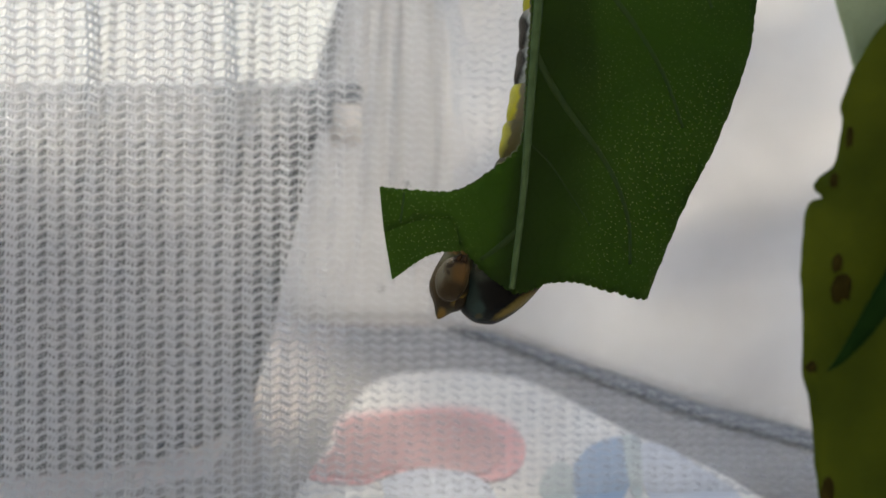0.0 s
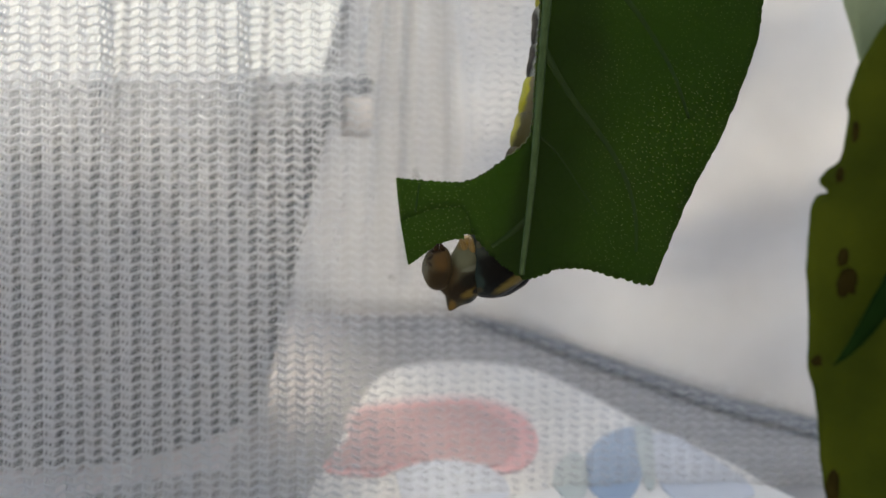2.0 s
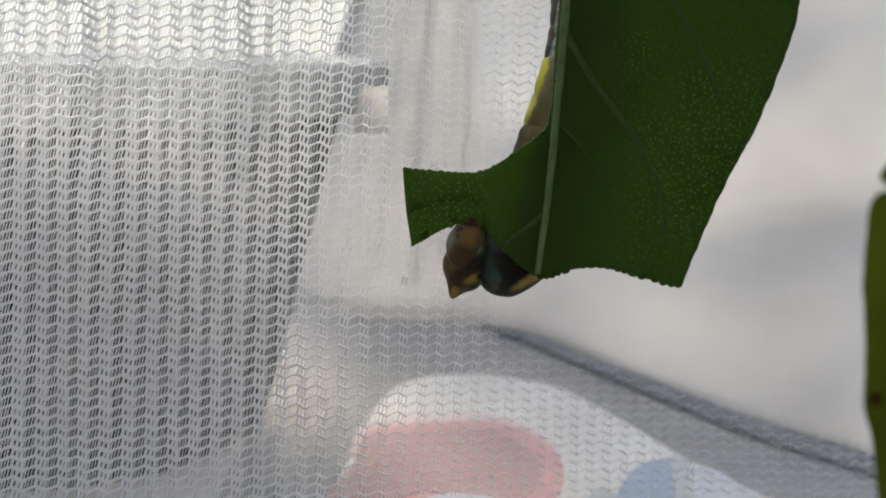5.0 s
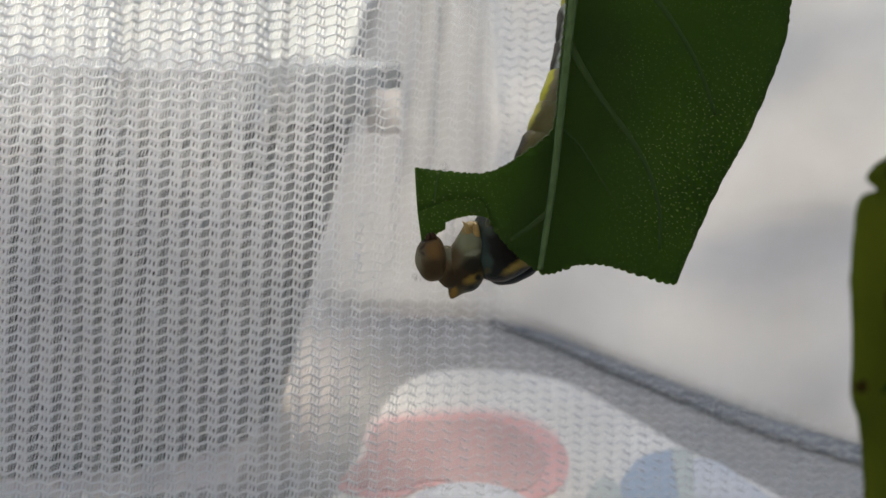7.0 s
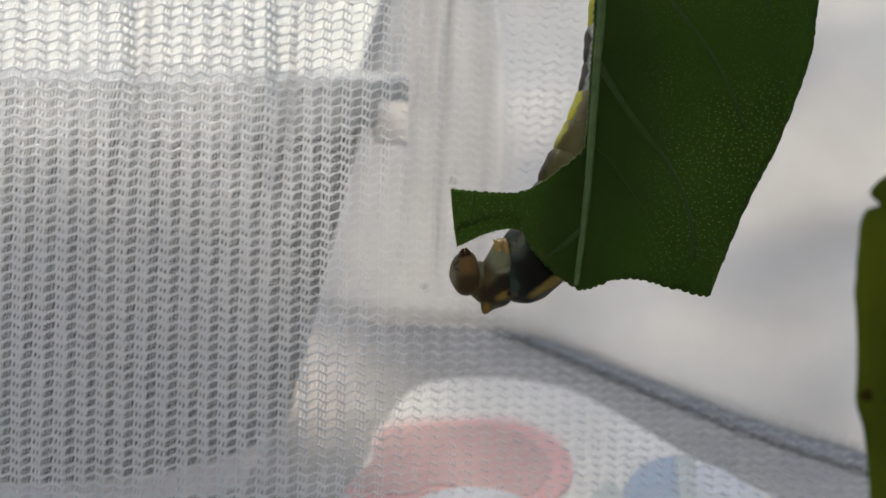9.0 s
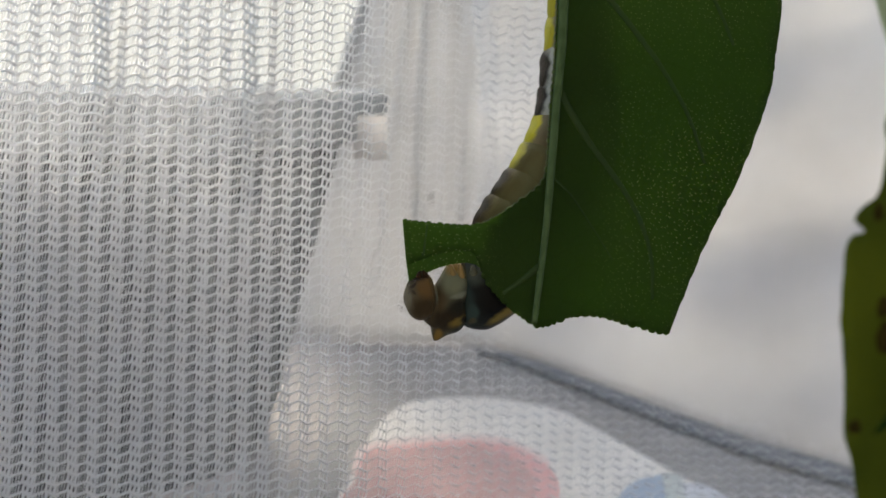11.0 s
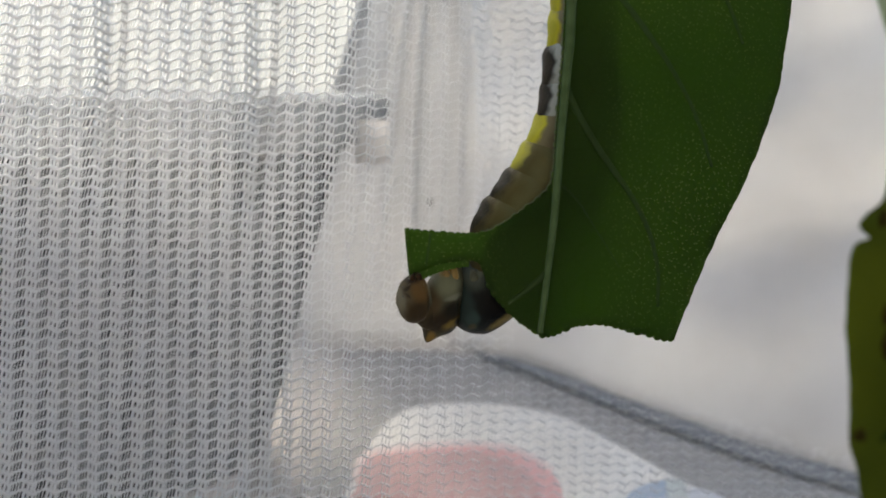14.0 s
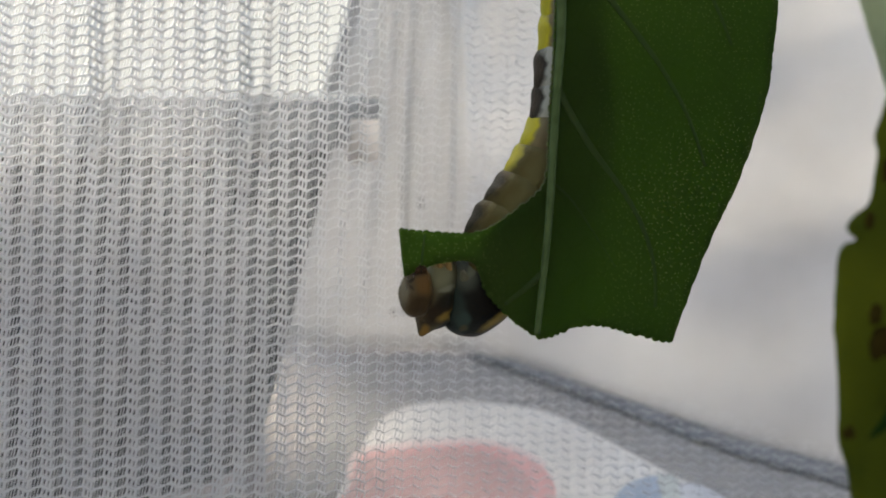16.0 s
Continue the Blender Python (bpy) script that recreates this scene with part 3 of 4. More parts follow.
def make_cloth():
    """White cloth hung behind the cage, turning forward along the mat's edge."""
    line = spline(mm([(-152.2, 460.9), (-108.7, 450.1), (-71.7, 433.8), (-50, 409.8), (-39.1, 389.2), (-21.7, 382.7), (-4.3, 381.6), (9.8, 370.7), (23.9, 358.8), (52.2, 326.1), (79.4, 295.2), (101.1, 277.2), (163, 221.8), (250, 140.3)]), 16)
    free = 48
    bm = bmesh.new()
    cols = []
    for j, q in enumerate(line):
        col, i = [], j - free
        for k in range(45):
            # left of the free edge: low strip added behind the tub to block sun
            z = FLOOR_Z + 0.0005 + (0.33 if i >= 0 else 0.085 + 0.0004 * i) * k / 44
            flat = min(1.0, max(0.0, (i - 46) / 16))
            crease = 0.0375 + 0.58 * (q[0] - 0.069)
            lean = z * (0.10 + 0.18 * flat) - flat * 0.40 * max(0.0, z - max(0.03, crease))
            along, across = q[0] * 0.86 + z * 0.5, z * 0.86 - q[0] * 0.5
            folds = noise.noise(Vector((i * 0.11, z * 9, 0))) * 0.004 + noise.noise(Vector((i * 0.4, z * 3, 3))) * 0.0015 + 0.0022 * math.sin(i * 0.85 + 2.0 * noise.noise(Vector((i * 0.2, z * 4, 8))))
            broad = noise.noise(Vector((q[0] * 22 - z * 10, z * 24, 5))) * 0.012
            broad += noise.noise(Vector((across * 62, along * 13, 6))) * 0.0058 * (0.25 + 0.75 * min(1.0, max(0.0, (z - crease) / 0.02)))
            broad += 0.0042 * min(1.0, max(0.0, (q[0] - 0.045) / 0.025)) * math.exp(-((z - crease) / 0.013) ** 2)
            w = folds * (1 - flat) + broad * flat
            near = max(0.0, 1 - z / 0.02)
            spread = 0.27 * (0.079 - z) * max(0.0, 1 - max(i, 0) / 34)
            col.append(bm.verts.new((q[0] + lean * 0.3 + w * 0.5 - spread, q[1] + lean + w * (1 - 0.7 * near) + 0.003, z)))
        cols.append(col)
    for c0, c1 in zip(cols, cols[1:]):
        for k in range(44):
            bm.faces.new((c0[k], c1[k], c1[k + 1], c0[k + 1]))
    edge = [v.co + Vector((0.0015, -0.001, 0)) for v in cols[free]]
    ob = new("white_cloth")
    # grey tube stands in for the shadow of the fold at this edge
    part("fold_shadow", tube([tuple(e) for e in edge], [0.0030] * 3, 8, 0.4), M_FOLD_SHADOW, ob, "grey strip standing in for the fold shadow along the cloth's edge")
    panel = part("panel", bm, M_CLOTH, ob)
    so = panel.modifiers.new("thickness", "SOLIDIFY")
    so.thickness = 0.001
    foot = [(q[0] - 0.0030, q[1] - 0.0040, FLOOR_Z + 0.0040) for q in line[108:]]
    part("hem", tube(foot, [0.0012, 0.0034, 0.0042, 0.0046, 0.0048, 0.0048], 8, 0.4, ref=(0, 0, 1)), M_HEM, ob, "grey piped lower hem")
    for (px, py, pz), (rx, rz) in zip(((-0.0133, 0.3800, 0.0402), (-0.0230, 0.3760, 0.0015)), ((0.0006, 0.0022), (0.0010, 0.0010))):
        part("speck", blob(rx, 0.0004, rz, 8, 8, centre=(px, py, pz)), M_HEM, ob, "small dark speck on the cloth")
    return tagged(ob, "softly creased white cloth with a grey hem", "cloth")


make_cloth()


def make_white_square():
    # thin white translucent square just below the lip's right end
    bm = box(-0.0318, -0.0228, 0.2925, 0.2932, 0.0672, 0.0790)
    bmesh.ops.bevel(bm, geom=bm.edges[:], offset=0.0004, segments=2, affect="EDGES")
    ob = part("white_square", bm, M_WHITE_SQUARE)
    return tagged(ob, "small white translucent square just under the tub's lip", "tag")


make_white_square()


# ---- net ----
TILT_NET = radians(14)
NET_UP = np.array([0.0, math.sin(TILT_NET), math.cos(TILT_NET)])
NET_OUT = np.array([0.0, math.cos(TILT_NET), -math.sin(TILT_NET)])
NET_MID = np.array([0.0, 0.2250, 0.0536])


def net_curve():
    """Across the net: how far right and how far back, by the length of cloth from its left end."""
    u, x, d = -0.135, -0.135, 0.0
    us, xs, ds = [u], [x], [d]
    while u < 0.26:
        a = np.interp(x, [-0.10, -0.045, -0.022, -0.004, 0.014, 0.030, 0.045, 0.07, 0.10], [5, 8, 14, 18, 16, 8, 0, 0, 0])
        gather = np.interp(x, [-0.060, -0.030, -0.008, 0.012, 0.03], [1, 0.98, 0.92, 0.88, 0.88])
        u += 0.001
        x += 0.001 * gather * math.cos(radians(a))
        d += 0.001 * math.sin(radians(a))
        us.append(u), xs.append(x), ds.append(d)
    return np.array(us), np.array(xs), np.array(ds)


NET_U, NET_X, NET_D = net_curve()


def net_point(u, v, w):
    x, d = np.interp(u, NET_U, NET_X), np.interp(u, NET_U, NET_D)
    for fold, high, wide in ((-0.078, 0.0052, 0.0026), (-0.046, 0.0066, 0.0032), (-0.018, 0.0030, 0.0022)):
        d = d + high * math.exp(-((u - fold - 0.06 * (v - 0.05)) / wide) ** 2) * min(1.0, max(0.0, (v - 0.012) / 0.03))
    d = d + 0.0012 * math.sin(u * 260 + math.sin(v * 20)) * (0.4 + 0.6 * math.sin(u * 71 + 1) ** 2) + w
    return NET_MID + np.array([x, 0, 0]) + NET_UP * v + NET_OUT * d


def make_net():
    """Warp-knit net: zigzag courses joined by slanted threads, four thin ones to each lens-shaped hole and three thick ones between."""
    U, V = 0.00437, 0.00208
    verts, faces = [], []
    rng = random.Random(9)

    def strand(path, high, deep):
        base = len(verts)
        for i, (u, v) in enumerate(path):
            a, b = path[max(i - 1, 0)], path[min(i + 1, len(path) - 1)]
            du, dv = b[0] - a[0], b[1] - a[1]
            k = math.hypot(du, dv)
            h = high[i] if isinstance(high, list) else high
            nu, nv = -dv / k * h, du / k * h
            verts.append(net_point(u + nu, v + nv, 0))
            verts.append(net_point(u, v, -deep))
            verts.append(net_point(u - nu, v - nv, 0))
            verts.append(net_point(u, v, deep))
        for i in range(len(path) - 1):
            for k in range(4):
                a, b = base + i * 4 + k, base + i * 4 + (k + 1) % 4
                faces.append((a, b, b + 4, a + 4))

    cols, rows = range(-31, 54), range(-38, 44)
    rise = 0.00100
    steps = (0.0, 0.10, 0.22, 0.36, 0.48, 0.56, 0.66, 0.84)

    def course(f):
        f = f % 1.0
        return rise * ((f / 0.56) ** 0.8 if f < 0.56 else 1 - (f - 0.56) / 0.44)

    def margin(u, v):
        """The net is sewn to the cloth along the corner and down the slanting hem: how far inside those seams a thread lies."""
        x = float(np.interp(u, NET_U, NET_X))
        return max(0.009 + 0.6 * max(0.0, v + 0.01) - x, -0.0158 - 0.315 * (x - 0.005) - v)

    def full(u, v):
        """Threads thin out towards the seams and are finer past the corner."""
        x = float(np.interp(u, NET_U, NET_X))
        return min(1.0, 0.06 + max(0.0, margin(u, v)) / 0.009) * (1 - 0.70 * min(1.0, max(0.0, (x + 0.050) / 0.035)))

    def inside(u, v):
        return margin(u, v) > 0

    def half_height(f):
        f = f % 1.0
        return 0.00050 - 0.00025 * max(0.0, math.sin(math.pi * (f - 0.02) / 0.60)) if f < 0.62 else 0.00050
    for r in rows:
        v0 = r * V
        path, high = [], []
        for c in cols:
            j = rng.uniform(-0.00006, 0.00006)
            for f in steps:
                path.append(((c + f) * U, v0 + course(f) + j))
                high.append(half_height(f) * rng.uniform(0.92, 1.08) * full(*path[-1]))
        run = []
        for i, q in enumerate(path):
            if inside(*q):
                run.append(i)
            if run and (not inside(*q) or i == len(path) - 1):
                if len(run) > 1:
                    strand([path[k] for k in run], [high[k] for k in run], 0.00020)
                run = []
        for c in cols:
            if not inside((c + 0.5) * U, v0):
                continue
            for f, thick, slant in ((0.13, 0.00013, 0.06), (0.27, 0.00012, 0.06), (0.41, 0.00013, 0.06), (0.60, 0.00034, 0.05), (0.79, 0.00032, 0.05), (0.975, 0.00036, 0.05)):
                f += rng.uniform(-0.012, 0.012)
                u0, u1 = (c + f - slant) * U, (c + f + slant) * U
                strand([(u0, v0 + course(f - slant)), (u1, v0 + V + course(f + slant))], thick * rng.uniform(0.85, 1.15) * full(u0, v0), 0.00012)
    me = bpy.data.meshes.new("net_wall")
    me.from_pydata(verts, [], faces)
    me.materials.append(M_NET)
    me.polygons.foreach_set("use_smooth", [True] * len(me.polygons))
    return tagged(new("net_wall", me), "white knitted polyester net wall of the rearing cage", "net", kind="structure")


make_net()


# ---- the eaten leaf ----
MIDRIB = [(0.5, -17.4), (2.5, -2.0), (3.7, 13.1), (4.8, 27.2), (5.3, 33.2), (5.6, 50.0), (5.7, 70.5)]


def midrib_x(z):
    return float(np.interp(z * 1000, [q[1] for q in MIDRIB], [q[0] for q in MIDRIB])) * 0.001


def leaf_bend(x, z):
    d = x - midrib_x(z)
    ripple = 0.00035 * noise.noise(Vector((x * 90, z * 90, 2)))
    return (0.9 * d * d if d > 0 else -0.4 * d * d) + ripple


def raised(pts, lift=0.0):
    return [(x, leaf_bend(x, z) - lift, z) for x, z in pts]


def make_leaf():
    thing = tagged(new("eaten_leaf"), "large dark green leaf with gnawed edges and a pale midrib", "leaf")
    top = nibble(resample(spline(mm([(-23.0, -0.2), (-19.9, -0.6), (-15.9, -0.9), (-12.4, -1.1), (-9.4, -0.9), (-6.9, 0.2), (-4.3, 1.8), (-1.8, 3.6), (0.4, 5.3), (2.0, 7.1),
                                          (2.7, 9.9), (3.0, 14.9), (3.4, 21), (4.0, 28), (4.3, 35), (4.5, 43), (4.6, 52), (5.0, 64), (5.4, 70.5)]), 8), 0.00014), 0.0010, 0.00028, 1)
    right = resample(spline(mm([(6.0, 70.5), (13, 69), (24, 64), (35.5, 57), (42.5, 49), (45.4, 41), (44.5, 32), (43.6, 25), (40.6, 15.9), (36.6, 6.1), (32.0, -2.6), (28.3, -11.3), (24.8, -20.1)]), 8), 0.0008)
    right = [(x + 0.00026 * noise.noise(Vector((z * 420, 3, 1))) + 0.00022 * noise.noise(Vector((z * 1300, 5, 1))), z) for x, z in right]
    low = nibble(resample(spline(mm([(24.8, -20.1), (22.4, -19.7), (19.8, -18.9), (16.8, -18.3), (14.3, -17.5), (11.3, -16.9), (8.3, -17.0), (6.0, -17.4), (3.7, -18.4), (1.5, -18.9), (-0.3, -18.1),
                                          (-2.8, -16.5), (-4.3, -15.1), (-6.3, -13.1), (-7.9, -11.1), (-9.1, -8.3)]), 8), 0.00014), 0.0011, 0.00034, 5)
    low += nibble(resample(spline(mm([(-9.1, -8.3), (-10.1, -6.2), (-11.9, -5.6), (-14.4, -5.8), (-16.9, -6.2), (-19.4, -7.1), (-22.2, -8.2)]), 8), 0.00014), 0.0009, 0.00009, 6)[1:]
    left = resample(mm([(-22.2, -8.2), (-22.6, -4.5), (-23.0, -0.2)]), 0.0006)
    outline = top + right + low[1:] + left[1:-1]
    part("blade", sheet(outline, 0.0, 0.00025, 0.0016, leaf_bend), M_LEAF, thing, "dark green underside dotted with pale oil glands")
    rib = resample(spline(mm([(0.55, -18.3)] + MIDRIB[1:]), 6), 0.001)
    n = len(rib)
    part("midrib", tube(raised(rib, 0.00005), [0.00054 + 0.0006 * i / n for i in range(n)], 8, 0.75), M_VEIN, thing, "pale green raised midrib")
    part("petiole", tube([(0.0057, leaf_bend(.0057, .0705), 0.0700), (0.0062, 0.001, 0.080), (0.0075, 0.004, 0.092), (0.008, 0.006, 0.0955)], [0.0012, 0.0012, 0.0013, 0.0016], 8), M_VEIN, thing)
    for pts in ([(5.4, 50), (10.5, 43.5), (15.6, 37.6), (19.6, 32.6), (23.0, 28), (26.7, 22), (29.2, 16.5), (31.2, 10.5)],
                [(4.3, 24.5), (7.2, 18.8), (10.9, 13), (16.2, 6), (19.5, 0), (21.5, -7), (21.7, -14)],
                [(1.8, -7.9), (-1.5, -10.6), (-5.0, -13.1)],
                [(5.8, 66), (16, 59), (25.5, 50), (32.5, 41), (36.5, 32)],
                [(3.2, 8), (7, 4.5), (11, -1.5), (14.5, -7)]):
        line = resample(spline(mm(pts), 6), 0.0012)
        k = len(line)
        thin = 0.35 if pts[0][1] == 8 else 1.0
        part("side_vein", tube(raised(line, 0.00006), [thin * (0.00066 - 0.00040 * i / k) for i in range(k)], 10, 0.3), M_SIDE_VEIN, thing, "thin paler side vein")
    part("crease", tube(raised(resample(mm([(-18.6, -1.0), (-18.9, -3.5), (-19.3, -6.6)]), 0.0008), 0.00002), [0.0002] * 7, 6, 0.4), M_SIDE_VEIN, thing, "faint crease across the flap")
    cut = [q for q in top if q[0] > -0.010]
    part("cut_edge", tube(raised(cut, 0.00002), [0.00008, 0.00014, 0.00014, 0.00012], 6), M_CUT, thing, "pale gnawed cut edge")
    morsels = []
    first = spline(mm([(-20.8, -16.5), (-19.0, -15.3), (-17.0, -13.8), (-14.4, -12.3), (-11.9, -11.6), (-9.4, -11.5), (-7.9, -11.3)]), 6)
    last = spline(mm([(-22.2, -8.2), (-19.4, -7.1), (-16.9, -6.2), (-14.4, -5.8), (-11.9, -5.6), (-10.1, -6.2), (-8.9, -8.0)]), 6)
    a0, a1 = np.array(first), np.array(last)
    for row in range(6):
        for half in range(9):
            i0, i1 = 4 * half, 4 * half + 4
            cx, cz = (a0[i0:i1 + 1].mean(0) + a1[i0:i1 + 1].mean(0)) / 2
            bm = bmesh.new()
            grid = []
            for s in (0, 0.5, 1):
                b = 1 - (row + s) / 6
                line = a1[i0:i1 + 1] * (1 - b) + a0[i0:i1 + 1] * b
                if row == 5 and s == 1:
                    line = line + np.array([0, 0.00002])
                elif s != 0.5:
                    line = np.array([q - np.array([0, 0.00020 * abs(math.sin((i0 + i) * 1.3 + 2 * (row + s)))]) for i, q in enumerate(line)])
                grid.append([bm.verts.new((x, leaf_bend(x, z) + 0.00003, z)) for x, z in line])
            backs = [[bm.verts.new(v.co + Vector((0, 0.00025, 0))) for v in g] for g in grid]
            k = i1 - i0
            for g0, g1, b0, b1 in zip(grid, grid[1:], backs, backs[1:]):
                for i in range(k):
                    bm.faces.new((g0[i], g0[i + 1], g1[i + 1], g1[i]))
                    bm.faces.new((b0[i], b1[i], b1[i + 1], b0[i + 1]))
            for i in range(k):
                bm.faces.new((grid[0][i], backs[0][i], backs[0][i + 1], grid[0][i + 1]))
                bm.faces.new((grid[2][i], grid[2][i + 1], backs[2][i + 1], backs[2][i]))
            ob = part("morsel", bm, M_LEAF, thing, "strip of green leaf flap being gnawed away", False)
            morsels.append((ob, row, half, cx, cz))
    return thing, morsels


leaf, MORSELS = make_leaf()


# ---- second plant leaves ----
def second_bend(x, z):
    return 1.2 * (x - 0.012) ** 2 + 0.0006 * noise.noise(Vector((x * 60, z * 60, 7)))


def make_second_leaf():
    thing = tagged(new("olive_leaf"), "yellowish olive-green leaf with a notch and brown blotches", "leaf")
    edge = spline(mm([(9.5, 24.5), (6.2, 19), (4.4, 14), (4.5, 11.5), (4.0, 7.4), (3.2, 4.9), (1.6, 3.6), (0.5, 2.0), (1.9, 0.4)]), 8)
    edge2 = spline(mm([(1.9, 0.4), (0.0, -0.2), (-0.9, -2.5), (-1.1, -7.4), (-1.4, -12.3), (-1.0, -18), (-1.0, -24.6), (0, -30.3), (1.0, -41), (2.2, -46), (5, -55.7), (12, -63), (24, -58), (31, -33),
                         (31, 0), (27, 20), (20, 30), (14, 29), (9.5, 24.5)]), 8)
    outline = resample(edge + edge2[1:], 0.0006)[:-1]
    outline = [(x + 0.00025 * noise.noise(Vector((z * 300, x * 300, 1))), z) for x, z in outline]
    part("blade", sheet(outline, 0.0, 0.0003, 0.0018, second_bend), M_OLIVE, thing)
    rib = resample(spline(mm([(13, -60), (13.5, -30), (14, 0), (16, 28), (19, 48), (21, 58)]), 6), 0.002)
    part("midrib", tube([(x, second_bend(x, z) - 0.0002, z) for x, z in rib], [0.0008] * len(rib), 8), M_VEIN, thing)
    for cx, cz, rx, rz in ((4.6, -12.9, 1.5, 1.9), (3.9, -9.2, 0.8, 1.2), (3.4, 2.8, 0.6, 1.0), (5.6, 9.0, 0.5, 1.4), (0.2, -24.2, 0.9, 0.7), (2.6, -43.0, 1.1, 2.4)):
        line = ellipse(cx * 0.001, cz * 0.001, rx * 0.001, rz * 0.001, 0, 0.5, 20)
        part("blotch", sheet(line, -0.00012, 0.0001, 0.0006, second_bend), M_BLOTCH, thing, "brown dead blotch on the blade")
    return thing


def make_deep_leaf():
    thing = tagged(new("slender_leaf"), "slender pointed dark green leaf in front of the olive one", "leaf")
    line = spline(mm([(1.0, -24.4), (2.9, -21.6), (5.0, -17.8), (7.6, -13.0), (10.4, -8.0), (15, 0), (21, 6), (18.5, -2), (13.6, -10), (9.8, -15.8), (6.4, -20.0), (3.4, -23.0), (1.0, -24.4)]), 6)
    part("blade", sheet(resample(line, 0.0006)[:-1], -0.004, 0.0003, 0.0015, lambda x, z: 3.0 * (x - 0.010) ** 2), M_DEEP, thing)
    part("stalk", tube([(0.022, -0.0035, 0.0), (0.024, 0.000, 0.012), (0.0235, 0.003, 0.04), (0.021, 0.0028, 0.058)], [0.0007] * 4, 6), M_VEIN, thing)
    return thing


def make_pale_leaf():
    thing = tagged(new("pale_leaf"), "pale grey-green leaf behind the olive one", "leaf")
    line = spline(mm([(11.5, 9), (9.2, 18), (7.4, 25), (6.0, 30), (5.2, 36), (8, 50), (16, 58), (28, 52), (32, 36), (26, 16), (18, 6), (11.5, 9)]), 8)
    part("blade", sheet(resample(line, 0.0008)[:-1], 0.006, 0.0003, 0.0018, lambda x, z: 1.5 * (x - 0.015) ** 2), M_PALE, thing)
    part("midrib", tube([(0.018, 0.0058, 0.008), (0.0165, 0.0058, 0.03), (0.018, 0.0058, 0.056), (0.021, 0.004, 0.060)], [0.0006] * 4, 6), M_VEIN, thing)
    return thing


SECOND = [make_second_leaf(), make_deep_leaf(), make_pale_leaf()]

twig = tagged(part("twig", tube(spline([(-0.10, 0.185, 0.175), (-0.02, 0.190, 0.174), (0.02, 0.198, 0.172), (0.06, 0.170, 0.150), (0.072, 0.153, 0.137), (0.12, 0.12, 0.10), (0.16, 0.11, 0.0)], 5), [0.0022] * 31, 10), M_BARK),
              "thin green-brown twig that carries the leaves", "twig")


# ---- caterpillar ----
def make_caterpillar():
    thing = tagged(new("caterpillar"), "swallowtail-type caterpillar, dark teal and olive with yellow bands, gnawing a leaf", "caterpillar")
    parts = {}
    bm = blob(0.0029, 0.0030, 0.0042, 32, 24, 0.0, 0.85, 0.05)
    for v in bm.verts:
        v.co.x += 0.0008 * max(0.0, v.co.z / 0.0042) ** 2
        v.co.y += 0.0003 * math.exp(-((v.co.x - 0.0006) / 0.0005) ** 2) * (v.co.y < 0)
    head = part("head", bm, M_HEADSKIN, thing, "smooth beige-brown head capsule")
    for sx in (-1, 1):
        part("mandible", tube([(0.0009 + 0.0006 * sx, -0.0012, 0.0033), (0.0009 + 0.0005 * sx, -0.0016, 0.0040), (0.0010 + 0.0002 * sx, -0.0014, 0.0046)], [0.0006, 0.0005, 0.0002], 8), M_JAW, head, "dark rust jaw")
    for ex, ez in ((-1.5, 2.5), (-1.2, 1.3), (-1.8, 0.9), (-0.5, 2.9), (-0.9, 0.5)):
        part("eyelet", blob(0.00014, 0.00011, 0.00014, 8, 6, centre=(ex * 0.001, -0.0027 + abs(ex) * 0.00024, ez * 0.001)), M_DARK, head, "tiny black eye dot")
    part("cheek", blob(0.0010, 0.0012, 0.0022, 16, 12, 0.0, 0.9, 0.06, centre=(0.0015, -0.0012, 0.0010)), M_HEADSKIN, head, "rust-brown cheek beside the jaws")
    parts["head"] = head
    parts["neck"] = part("neck", blob(0.0030, 0.0029, 0.0041, 32, 24, 0.04, 0.8, 0.05), M_NECKSKIN, thing, "brown folded neck behind the head")

    bm = blob(0.0042, 0.0044, 0.0062, 40, 32, 0.035, 0.8, 0.05, centre=(-0.0001, 0, 0.0005))
    for v in bm.verts:
        pull = math.exp(-((v.co.x + 0.0019) ** 2 + (v.co.z + 0.0052) ** 2) / 0.0013 ** 2)
        v.co.x -= 0.0006 * pull
        v.co.z -= 0.0017 * pull
        v.co.x += 0.22 * max(0.0, v.co.z)
        v.co.x *= 1 - 0.62 * max(0.0, v.co.z / 0.0065) if v.co.x < 0 else 1.0
        v.co.z *= 1.15 if v.co.z > 0 else 1.0
        v.co.y *= 1 - 0.7 * pull
    collar = part("collar", bm, M_COLLAR, thing, "olive-brown first segment with cream patch and orange point")
    for lx, lean in ((0.0010, -0.0012), (0.0022, -0.0004)):
        part("leg", tube([(lx, -0.0024, 0.0040), (lx + lean * 0.3, -0.0032, 0.0054), (lx + lean * 0.7, -0.0030, 0.0066), (lx + lean * 1.3, -0.0022, 0.0073)], [0.0008, 0.0006, 0.0004, 0.0001], 8), M_LEG, collar, "amber hooked leg")
    parts["collar"] = collar

    bm = blob(0.0061, 0.0056, 0.0062, 48, 36, 0.03, 0.8, 0.05, centre=(0.0016, 0, 0.0010))
    for v in bm.verts:
        k = min(1.0, max(0.0, (v.co.x - 0.0022) / 0.0055))
        v.co.z *= 1.45 if v.co.z > 0 else 0.90 - 0.30 * k
        v.co.x += 0.0046 * k
        v.co.z += 0.0040 * k ** 1.4
    thorax = part("thorax", bm, M_THORAX, thing, "dark teal and black swollen thorax with ochre band")
